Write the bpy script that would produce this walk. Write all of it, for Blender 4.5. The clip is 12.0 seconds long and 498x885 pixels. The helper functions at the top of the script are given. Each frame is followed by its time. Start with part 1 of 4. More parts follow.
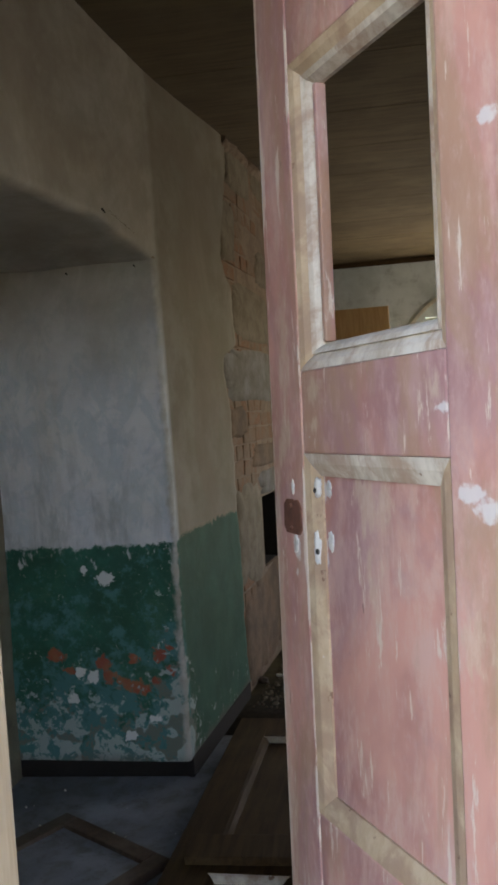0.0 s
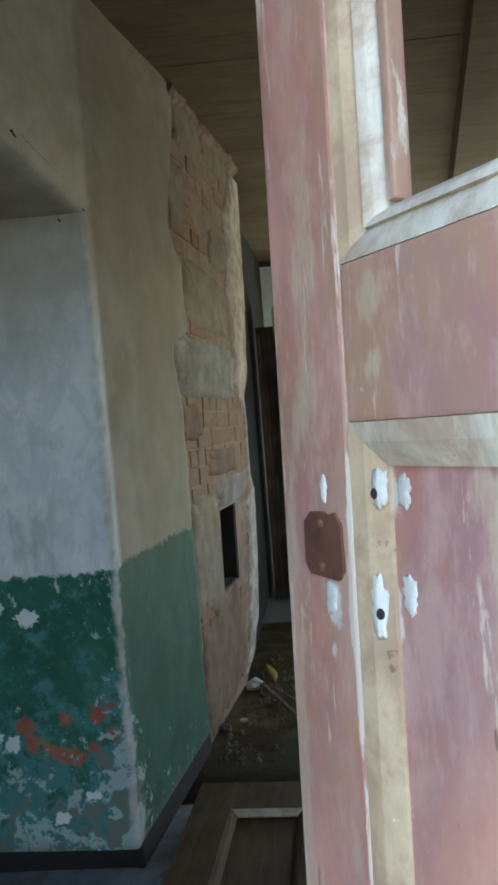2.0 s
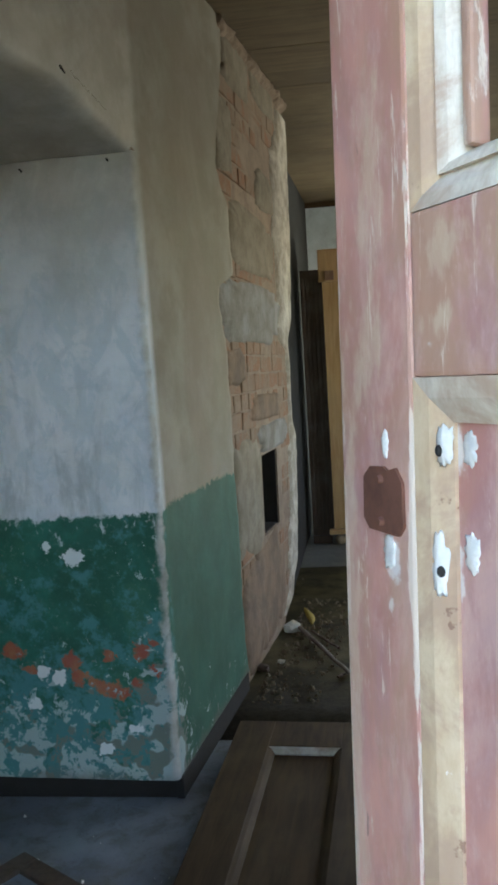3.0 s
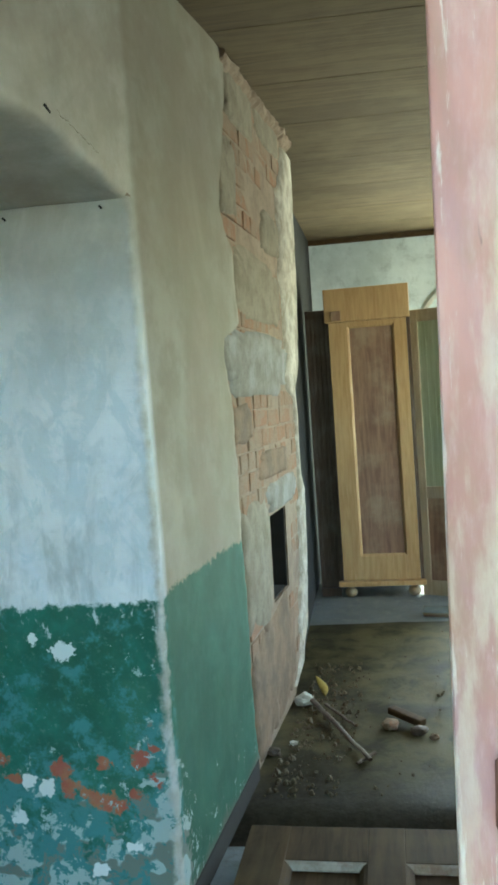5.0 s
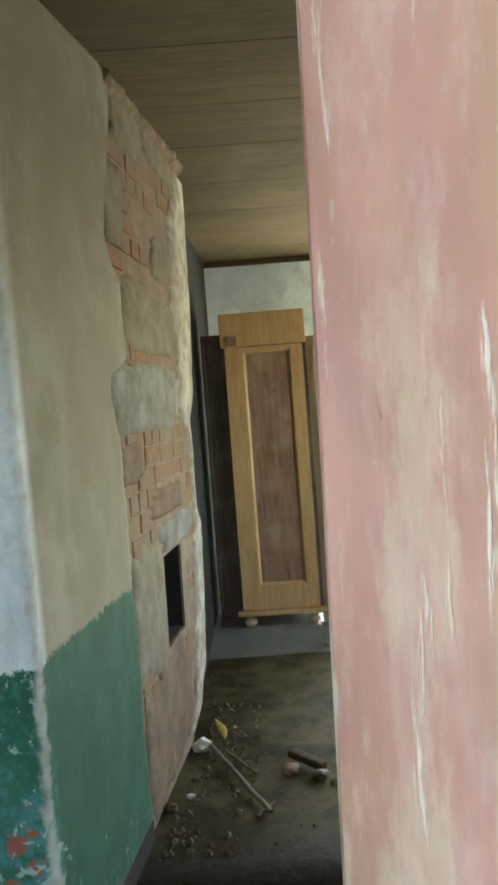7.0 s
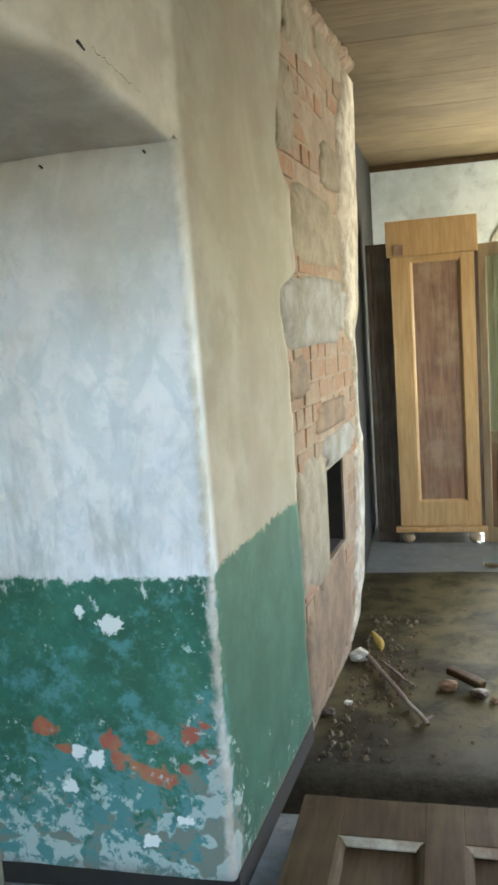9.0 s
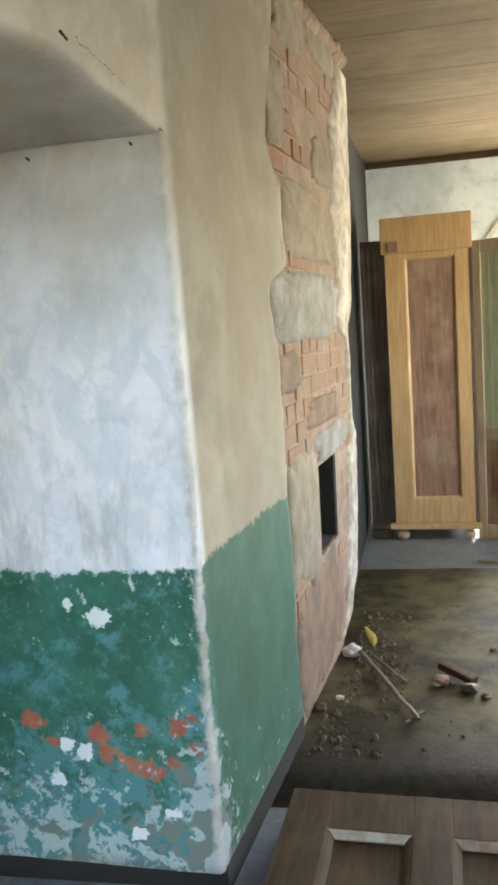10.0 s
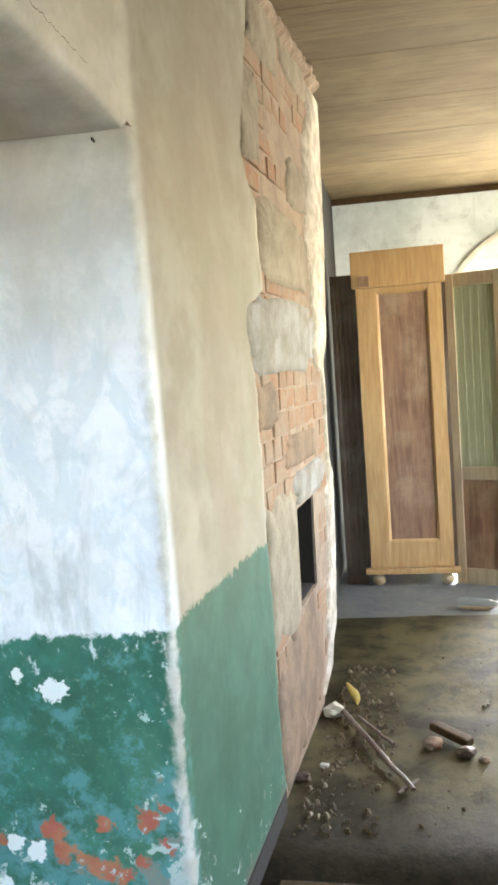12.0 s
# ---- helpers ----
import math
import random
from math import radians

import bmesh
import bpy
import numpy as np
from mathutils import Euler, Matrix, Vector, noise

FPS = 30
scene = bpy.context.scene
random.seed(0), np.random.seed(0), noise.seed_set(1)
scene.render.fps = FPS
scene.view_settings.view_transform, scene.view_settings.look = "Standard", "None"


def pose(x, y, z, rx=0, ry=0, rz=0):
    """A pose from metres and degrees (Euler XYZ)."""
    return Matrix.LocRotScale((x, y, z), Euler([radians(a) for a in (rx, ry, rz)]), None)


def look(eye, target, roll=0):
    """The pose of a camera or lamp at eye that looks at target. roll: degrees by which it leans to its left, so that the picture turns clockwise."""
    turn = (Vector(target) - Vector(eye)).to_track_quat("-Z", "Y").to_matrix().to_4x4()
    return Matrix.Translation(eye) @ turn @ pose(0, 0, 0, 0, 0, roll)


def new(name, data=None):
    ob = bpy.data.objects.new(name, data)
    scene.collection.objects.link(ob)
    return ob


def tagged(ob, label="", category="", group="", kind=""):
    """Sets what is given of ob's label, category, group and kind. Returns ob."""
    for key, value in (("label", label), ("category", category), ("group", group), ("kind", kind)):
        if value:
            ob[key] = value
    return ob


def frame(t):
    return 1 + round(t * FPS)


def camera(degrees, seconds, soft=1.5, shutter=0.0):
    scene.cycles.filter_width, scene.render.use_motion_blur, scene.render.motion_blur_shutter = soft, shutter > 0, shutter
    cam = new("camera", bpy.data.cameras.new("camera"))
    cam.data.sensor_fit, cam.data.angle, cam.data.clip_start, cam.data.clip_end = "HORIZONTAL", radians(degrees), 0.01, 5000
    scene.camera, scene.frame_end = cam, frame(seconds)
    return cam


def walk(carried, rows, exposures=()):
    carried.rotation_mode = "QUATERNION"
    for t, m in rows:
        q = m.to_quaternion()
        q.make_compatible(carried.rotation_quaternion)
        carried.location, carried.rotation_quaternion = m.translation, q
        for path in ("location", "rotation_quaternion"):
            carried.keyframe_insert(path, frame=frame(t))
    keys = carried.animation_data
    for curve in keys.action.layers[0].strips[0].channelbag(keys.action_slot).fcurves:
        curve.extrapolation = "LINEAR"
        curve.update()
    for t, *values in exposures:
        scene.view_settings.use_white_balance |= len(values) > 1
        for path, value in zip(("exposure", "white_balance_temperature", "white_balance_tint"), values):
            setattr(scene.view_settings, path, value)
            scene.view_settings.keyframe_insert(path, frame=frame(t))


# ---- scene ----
cam = camera(34.3, 12.0, soft=3.2)
PATH = [
    (0, (-0.241, -0.066, 1.326), (-0.515, 1.914, 1.258), -3.8),
    (0.5, (-0.262, 0.0, 1.312), (-0.516, 1.982, 1.228), -3.3),
    (1, (-0.311, 0.218, 1.276), (-0.55, 2.203, 1.204), -4.2),
    (1.5, (-0.331, 0.436, 1.268), (-0.488, 2.43, 1.242), -4.6),
    (2, (-0.361, 0.518, 1.267), (-0.502, 2.513, 1.224), -4.5),
    (2.5, (-0.385, 0.526, 1.276), (-0.602, 2.509, 1.132), -3.7),
    (3, (-0.379, 0.523, 1.275), (-0.624, 2.501, 1.1), -3.5),
    (3.5, (-0.396, 0.55, 1.274), (-0.648, 2.526, 1.094), -4.2),
    (5.5, (-0.436, 0.848, 1.439), (-0.664, 2.833, 1.357), -3.7),
    (6, (-0.408, 0.882, 1.484), (-0.569, 2.874, 1.403), -3.8),
    (6.5, (-0.405, 0.918, 1.457), (-0.441, 2.916, 1.382), -4.4),
    (7, (-0.409, 0.923, 1.455), (-0.402, 2.921, 1.373), -4.3),
    (7.5, (-0.451, 0.94, 1.448), (-0.623, 2.924, 1.265), -4.4),
    (9.5, (-0.449, 0.944, 1.472), (-0.837, 2.887, 1.198), -4.0),
    (10, (-0.423, 0.946, 1.45), (-0.805, 2.89, 1.176), -4.0),
    (10.5, (-0.432, 0.979, 1.4), (-0.75, 2.936, 1.141), -4.1),
    (11, (-0.476, 1.049, 1.403), (-0.799, 3.008, 1.161), -3.9),
    (11.5, (-0.504, 1.121, 1.401), (-0.821, 3.086, 1.204), -3.5),
    (12, (-0.516, 1.191, 1.411), (-0.796, 3.164, 1.236), -4.1),
]
EXPOSURES = [(0.0, 3.02, 7200, 19), (0.5, 3.2, 7300, 16), (1.0, 3.45, 7100, 13), (1.5, 3.62, 6350, 7), (2.0, 3.68, 6250, 6), (2.5, 3.9, 6200, 4), (3.0, 3.95, 6300, 8), (3.5, 3.98, 5800, 5),
             (5.5, 5.08, 6250, -11), (6.5, 4.58, 6900, 1), (7.0, 4.52, 6800, 1), (7.5, 5.1, 6350, -20), (7.7, 5.1, 6350, -18), (9.5, 5.42, 6800, 12), (10.5, 5.42, 6850, 13), (12.0, 5.88, 6850, 12)]
walk(cam, [(t, look(eye, target, roll)) for t, eye, target, roll in PATH], EXPOSURES)

# ---- light ----
world = bpy.data.worlds.new("sky")
scene.world = world
world.use_nodes = True
wn = world.node_tree
sky = wn.nodes.new("ShaderNodeTexSky")
sky.sky_type, sky.sun_disc, sky.sun_elevation, sky.sun_rotation = "NISHITA", False, radians(50), radians(24)
wn.links.new(sky.outputs[0], wn.nodes["Background"].inputs[0])
wn.nodes["Background"].inputs[1].default_value = 0.15


def area(name, eye, target, w, h, watts, colour):
    data = bpy.data.lights.new(name, "AREA")
    data.shape, data.size, data.size_y, data.energy, data.color = "RECTANGLE", w, h, watts, colour
    ob = new(name, data)
    ob.matrix_world = look(eye, target)
    return ob


area("sky_light_far", (1.00, 7.71, 1.24), (0.7, 4.0, 1.1), 1.05, 1.5, 4.2, (1.0, 0.98, 0.80))
area("sky_light_east", (2.22, 5.3, 1.55), (0.0, 6.3, 1.2), 1.3, 1.1, 1.6, (1.0, 0.97, 0.88))
sun_data = bpy.data.lights.new("sun", "SUN")
sun_data.energy, sun_data.angle, sun_data.color = 1.0, radians(0.5), (1.0, 0.94, 0.84)
sun = new("sun", sun_data)
sun.matrix_world = look((0.0, 0.0, 0.0), (-0.45, -1.0, -1.35))

# ---- materials ----


def mat(name):
    m = bpy.data.materials.new(name)
    m.use_nodes = True
    return m, m.node_tree, m.node_tree.nodes["Principled BSDF"]


class Net:
    """Short ways to wire shader nodes."""

    def __init__(self, name, rough=0.8, metal=0.0):
        self.m, self.t, self.b = mat(name)
        self.b.inputs["Roughness"].default_value, self.b.inputs["Metallic"].default_value = rough, metal
        self.pos = self.t.nodes.new("ShaderNodeNewGeometry").outputs["Position"]
        self.rnd = self.t.nodes.new("ShaderNodeObjectInfo").outputs["Random"]

    def put(self, socket, value):
        if hasattr(value, "is_linked"):
            self.t.links.new(value, socket)
        elif isinstance(value, (tuple, list)):
            socket.default_value = (*value, 1.0) if len(value) == 3 and len(socket.default_value) == 4 else value
        else:
            socket.default_value = value

    def math(self, op, a, b=0.0):
        n = self.t.nodes.new("ShaderNodeMath")
        n.operation = op
        self.put(n.inputs[0], a), self.put(n.inputs[1], b)
        return n.outputs[0]

    def axis(self, k, of=None):
        n = self.t.nodes.new("ShaderNodeSeparateXYZ")
        self.put(n.inputs[0], of or self.pos)
        return n.outputs[k]

    def scaled(self, x, y, z, of=None):
        n = self.t.nodes.new("ShaderNodeMapping")
        self.put(n.inputs["Vector"], of or self.pos)
        n.inputs["Scale"].default_value = (x, y, z)
        return n.outputs[0]

    def noise(self, scale, detail=6.0, rough=0.6, of=None, warp=0.0):
        n = self.t.nodes.new("ShaderNodeTexNoise")
        self.put(n.inputs["Vector"], of or self.pos)
        n.inputs["Scale"].default_value, n.inputs["Detail"].default_value = scale, detail
        n.inputs["Roughness"].default_value, n.inputs["Distortion"].default_value = rough, warp
        return n.outputs[0]

    def local(self):
        return self.t.nodes.new("ShaderNodeTexCoord").outputs["Object"]

    def island(self):
        return self.t.nodes.new("ShaderNodeNewGeometry").outputs["Random Per Island"]

    def step(self, value, lo, hi):
        n = self.t.nodes.new("ShaderNodeMapRange")
        n.interpolation_type = "SMOOTHSTEP"
        self.put(n.inputs["Value"], value)
        n.inputs["From Min"].default_value, n.inputs["From Max"].default_value = lo, hi
        return n.outputs[0]

    def mix(self, f, a, b):
        n = self.t.nodes.new("ShaderNodeMix")
        n.data_type = "RGBA"
        self.put(n.inputs[0], f), self.put(n.inputs[6], a), self.put(n.inputs[7], b)
        return n.outputs[2]

    def near(self, x, y, z, sx=1.0, sy=1.0, sz=1.0, of=None):
        """Distance from a place, in scaled metres."""
        n = self.t.nodes.new("ShaderNodeVectorMath")
        n.operation = "DISTANCE"
        self.put(n.inputs[0], self.scaled(sx, sy, sz, of=of))
        n.inputs[1].default_value = (x * sx, y * sy, z * sz)
        return n.outputs["Value"]

    def done(self, colour, height=None, strength=0.3, distance=0.01, rough=None):
        self.put(self.b.inputs["Base Color"], colour)
        if rough is not None:
            self.put(self.b.inputs["Roughness"], rough)
        if height is not None:
            n = self.t.nodes.new("ShaderNodeBump")
            n.inputs["Strength"].default_value, n.inputs["Distance"].default_value = strength, distance
            self.put(n.inputs["Height"], height)
            self.t.links.new(n.outputs[0], self.b.inputs["Normal"])
        return self.m


def limewash():
    """Old limewash over a peeling green dado, with layers of earlier paint showing near the floor."""
    n = Net("peeling_limewash", 0.85)
    x, y, z = (n.axis(k) for k in range(3))
    big, mid, fine = n.noise(1.6, 4), n.noise(7, 6, 0.65), n.noise(38, 6, 0.7)
    front = n.step(n.math("ADD", y, n.math("MULTIPLY", x, 0.035)), 2.83, 2.78)                      # the front face, toned lighter than the long face to carry its light
    upper = n.mix(n.step(mid, 0.35, 0.65), (0.36, 0.325, 0.245), (0.285, 0.25, 0.18))
    upper = n.mix(n.step(big, 0.4, 0.7), upper, (0.29, 0.26, 0.18))
    # front face raised in tone as if better lit
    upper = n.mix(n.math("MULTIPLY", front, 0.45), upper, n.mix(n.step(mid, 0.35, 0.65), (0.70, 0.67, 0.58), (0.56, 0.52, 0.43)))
    upper = n.mix(n.math("MULTIPLY", n.step(n.noise(1.1, 6, 0.7, warp=0.8), 0.42, 0.62), 0.5), upper, (0.30, 0.235, 0.17))
    # pale limewash with bluish skylight painted in, fading out higher up the front face
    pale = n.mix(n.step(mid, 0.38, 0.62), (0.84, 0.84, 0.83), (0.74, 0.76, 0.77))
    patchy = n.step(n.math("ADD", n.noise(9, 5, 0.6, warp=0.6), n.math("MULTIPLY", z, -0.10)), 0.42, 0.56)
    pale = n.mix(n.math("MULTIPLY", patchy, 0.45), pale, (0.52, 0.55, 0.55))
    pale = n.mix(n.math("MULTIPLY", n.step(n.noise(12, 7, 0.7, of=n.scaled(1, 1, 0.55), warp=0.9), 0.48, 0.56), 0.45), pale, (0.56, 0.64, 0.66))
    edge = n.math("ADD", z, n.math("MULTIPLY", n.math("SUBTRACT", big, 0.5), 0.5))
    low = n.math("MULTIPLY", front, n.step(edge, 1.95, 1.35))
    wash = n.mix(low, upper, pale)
    wash = n.mix(n.math("MULTIPLY", n.step(n.noise(2.8, 6, 0.62, of=n.scaled(1, 1, 0.45), warp=0.5), 0.47, 0.66), 0.32), wash, (0.46, 0.40, 0.30))
    streaks = n.noise(14, 6, 0.65, of=n.scaled(1, 1, 0.25), warp=0.4)
    wash = n.mix(n.math("MULTIPLY", n.math("MULTIPLY", n.step(streaks, 0.46, 0.66), n.step(z, 1.45, 0.95)), n.math("MULTIPLY", front, 0.6)), wash, (0.40, 0.42, 0.40))
    wash = n.mix(n.math("MULTIPLY", n.step(fine, 0.55, 0.75), 0.22), wash, (0.42, 0.40, 0.33))
    green = n.mix(n.step(mid, 0.4, 0.62), (0.020, 0.125, 0.078), (0.032, 0.175, 0.125))
    green = n.mix(n.math("MULTIPLY", n.step(n.noise(22, 6, 0.7), 0.5, 0.7), 0.35), green, (0.08, 0.20, 0.15))
    green = n.mix(n.math("MULTIPLY", n.step(n.noise(4.5, 7, 0.68, warp=0.4), 0.40, 0.54), 0.5), green, (0.022, 0.100, 0.055))
    green = n.mix(n.math("MULTIPLY", n.step(n.noise(2.4, 6, 0.65, warp=0.6), 0.42, 0.58), 0.4), green, (0.018, 0.085, 0.052))
    green = n.mix(n.math("MULTIPLY", n.step(n.noise(5.5, 7, 0.7, of=n.scaled(1, 1, 0.6), warp=0.5), 0.50, 0.66), 0.5), green, (0.055, 0.165, 0.090))
    green = n.mix(n.math("MULTIPLY", n.step(n.noise(60, 4, 0.7), 0.56, 0.70), 0.45), green, (0.16, 0.26, 0.20))
    # green on the long face darkened for the weaker light there
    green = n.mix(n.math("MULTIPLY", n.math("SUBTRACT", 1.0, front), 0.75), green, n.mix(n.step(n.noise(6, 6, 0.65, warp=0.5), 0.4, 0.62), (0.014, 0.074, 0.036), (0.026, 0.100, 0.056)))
    # flaking: more of it towards the floor and near the broken corner
    wear = n.math("ADD", n.noise(24, 7, 0.72, warp=0.25), n.math("MULTIPLY", n.step(z, 0.62, 0.10), 0.17))
    wear = n.math("ADD", wear, n.math("MULTIPLY", n.step(x, -1.10, -0.93), n.math("MULTIPLY", front, 0.10)))
    wear = n.math("SUBTRACT", wear, n.math("MULTIPLY", n.math("SUBTRACT", 1.0, front), 0.11))
    wear = n.math("ADD", wear, n.math("MULTIPLY", n.math("MULTIPLY", n.step(y, 2.98, 2.82), n.math("SUBTRACT", 1.0, front)), n.math("MULTIPLY", n.step(z, 0.8, 0.25), 0.17)))
    flaked = n.step(wear, 0.645, 0.685)
    old = n.mix(n.step(n.noise(11, 2, 0.5), 0.53, 0.56), (0.38, 0.46, 0.43), (0.17, 0.20, 0.16))
    ragged_edge = n.math("MULTIPLY", n.math("SUBTRACT", n.noise(30, 7, 0.7, warp=0.5), 0.5), 0.10)
    red = 0.0
    for px, pz, r, sx in ((-1.240, 0.433, 0.036, 1.0), (-1.222, 0.392, 0.030, 1.0), (-1.120, 0.452, 0.022, 1.0), (-1.098, 0.345, 0.030, 0.6), (-1.150, 0.360, 0.026, 0.8), (-1.175, 0.372, 0.02, 1.0), (-1.428, 0.471, 0.034, 0.9), (-1.017, 0.470, 0.028, 0.8), (-0.978, 0.408, 0.024, 1.0), (-0.985, 0.492, 0.018, 1.0), (-1.045, 0.368, 0.022, 1.0), (-1.376, 0.414, 0.020, 0.7)):
        d = n.math("ADD", n.near(px, 2.79, pz, sx, 0.1, 1.0), ragged_edge)
        red = n.math("MAXIMUM", red, n.step(d, r, r - 0.010))
    teal = n.step(n.math("ADD", n.noise(13, 7, 0.72, warp=0.15), n.math("MULTIPLY", z, -0.30)), 0.31, 0.45)
    dado = n.mix(n.math("MULTIPLY", n.math("MULTIPLY", teal, front), 0.75), green, (0.085, 0.26, 0.26))
    dado = n.mix(n.math("MULTIPLY", n.math("MULTIPLY", red, front), 0.9), dado, n.mix(n.step(mid, 0.4, 0.65), (0.40, 0.085, 0.045), (0.42, 0.16, 0.06)))
    dado = n.mix(flaked, dado, old)
    for px, pz, r, sx in ((-1.212, 0.756, 0.026, 0.75), (-1.292, 0.792, 0.017, 1.3), (-1.284, 0.388, 0.026, 1.0), (-1.332, 0.408, 0.022, 1.1), (-1.15, 0.167, 0.022, 0.8), (-1.366, 0.303, 0.02, 0.8), (-1.05, 0.23, 0.018, 0.8)):
        d = n.math("ADD", n.near(px, 2.79, pz, sx, 0.1, 1.0), n.math("MULTIPLY", n.math("SUBTRACT", n.noise(45, 3), 0.5), 0.045))
        dado = n.mix(n.math("MULTIPLY", n.step(d, r, r - 0.004), front), dado, (0.74, 0.75, 0.72))
    line = n.math("ADD", n.math("ADD", n.math("ADD", z, n.math("MULTIPLY", front, 0.018)), n.math("MULTIPLY", n.math("SUBTRACT", fine, 0.5), 0.07)), n.math("MULTIPLY", n.math("SUBTRACT", mid, 0.5), 0.05))
    below = n.step(line, 0.902, 0.888)
    worn = n.math("MULTIPLY", n.step(n.math("ADD", n.noise(30, 5, 0.7, of=n.scaled(1, 1, 0.5)), n.math("MULTIPLY", z, 0.55)), 1.04, 1.14), front)
    below = n.math("MULTIPLY", below, n.math("SUBTRACT", 1.0, n.math("MULTIPLY", worn, 0.8)))
    colour = n.mix(below, wash, dado)
    corner = n.math("ADD", n.near(-0.931, 2.794, 0, 1, 1, 0.0), n.math("MULTIPLY", n.math("SUBTRACT", n.noise(15, 6, 0.65), 0.5), 0.075))
    bare = n.math("MULTIPLY", n.step(corner, 0.028, 0.006), n.math("MULTIPLY", n.step(z, 1.88, 1.80), 0.85))
    colour = n.mix(bare, colour, n.mix(n.step(mid, 0.35, 0.65), (0.66, 0.64, 0.58), (0.42, 0.39, 0.32)))
    foot = n.step(n.math("ADD", z, n.math("MULTIPLY", mid, 0.12)), 0.17, 0.10)
    colour = n.mix(n.math("MULTIPLY", foot, 0.7), colour, (0.16, 0.13, 0.10))
    rel = n.math("ADD", n.math("MULTIPLY", mid, 0.7), n.math("ADD", n.math("MULTIPLY", fine, 0.35), n.math("MULTIPLY", n.math("MULTIPLY", flaked, below), -0.25)))
    return n.done(colour, rel, 0.35, 0.012, n.mix(below, (0.9, 0.9, 0.9), (0.78, 0.78, 0.78)))


def rough_plaster(name, a, b, scale=9):
    n = Net(name, 0.92)
    c = n.mix(n.step(n.noise(scale, 6, 0.65), 0.35, 0.65), a, b)
    c = n.mix(n.math("MULTIPLY", n.step(n.noise(scale * 5, 5, 0.7), 0.5, 0.75), 0.5), c, tuple(0.55 * v for v in b))
    return n.done(c, n.math("ADD", n.noise(scale * 2, 6, 0.7), n.math("MULTIPLY", n.noise(scale * 12, 4), 0.4)), 0.5, 0.012)


def brick_mat():
    n = Net("old_brick", 0.93)
    c = n.mix(n.rnd, (0.31, 0.15, 0.075), (0.26, 0.165, 0.098))
    c = n.mix(n.math("MULTIPLY", n.step(n.noise(6, 7, 0.72, warp=0.7), 0.42, 0.55), 0.85), c, (0.28, 0.205, 0.135))
    c = n.mix(n.math("MULTIPLY", n.step(n.noise(30, 6, 0.7), 0.5, 0.7), 0.45), c, (0.17, 0.11, 0.07))
    return n.done(c, n.noise(35, 6, 0.7), 0.6, 0.012)


def wood(name, a, b, grain=(1.0, 14.0, 14.0), rough=0.7, dust=0.3, dusty=(0.30, 0.27, 0.21), island=False, local=True):
    n = Net(name, rough)
    src = n.local() if local else n.pos
    g = n.noise(5.0, 7, 0.65, of=n.scaled(*grain, of=src), warp=0.6)
    c = n.mix(n.step(g, 0.33, 0.67), a, b)
    if island:
        c = n.mix(n.math("MULTIPLY", n.island(), 0.6), c, tuple(0.55 * v for v in a))
    c = n.mix(n.math("MULTIPLY", n.step(n.noise(4.0, 5, 0.6), 0.42, 0.7), dust), c, dusty)
    return n.done(c, g, 0.25, 0.006)


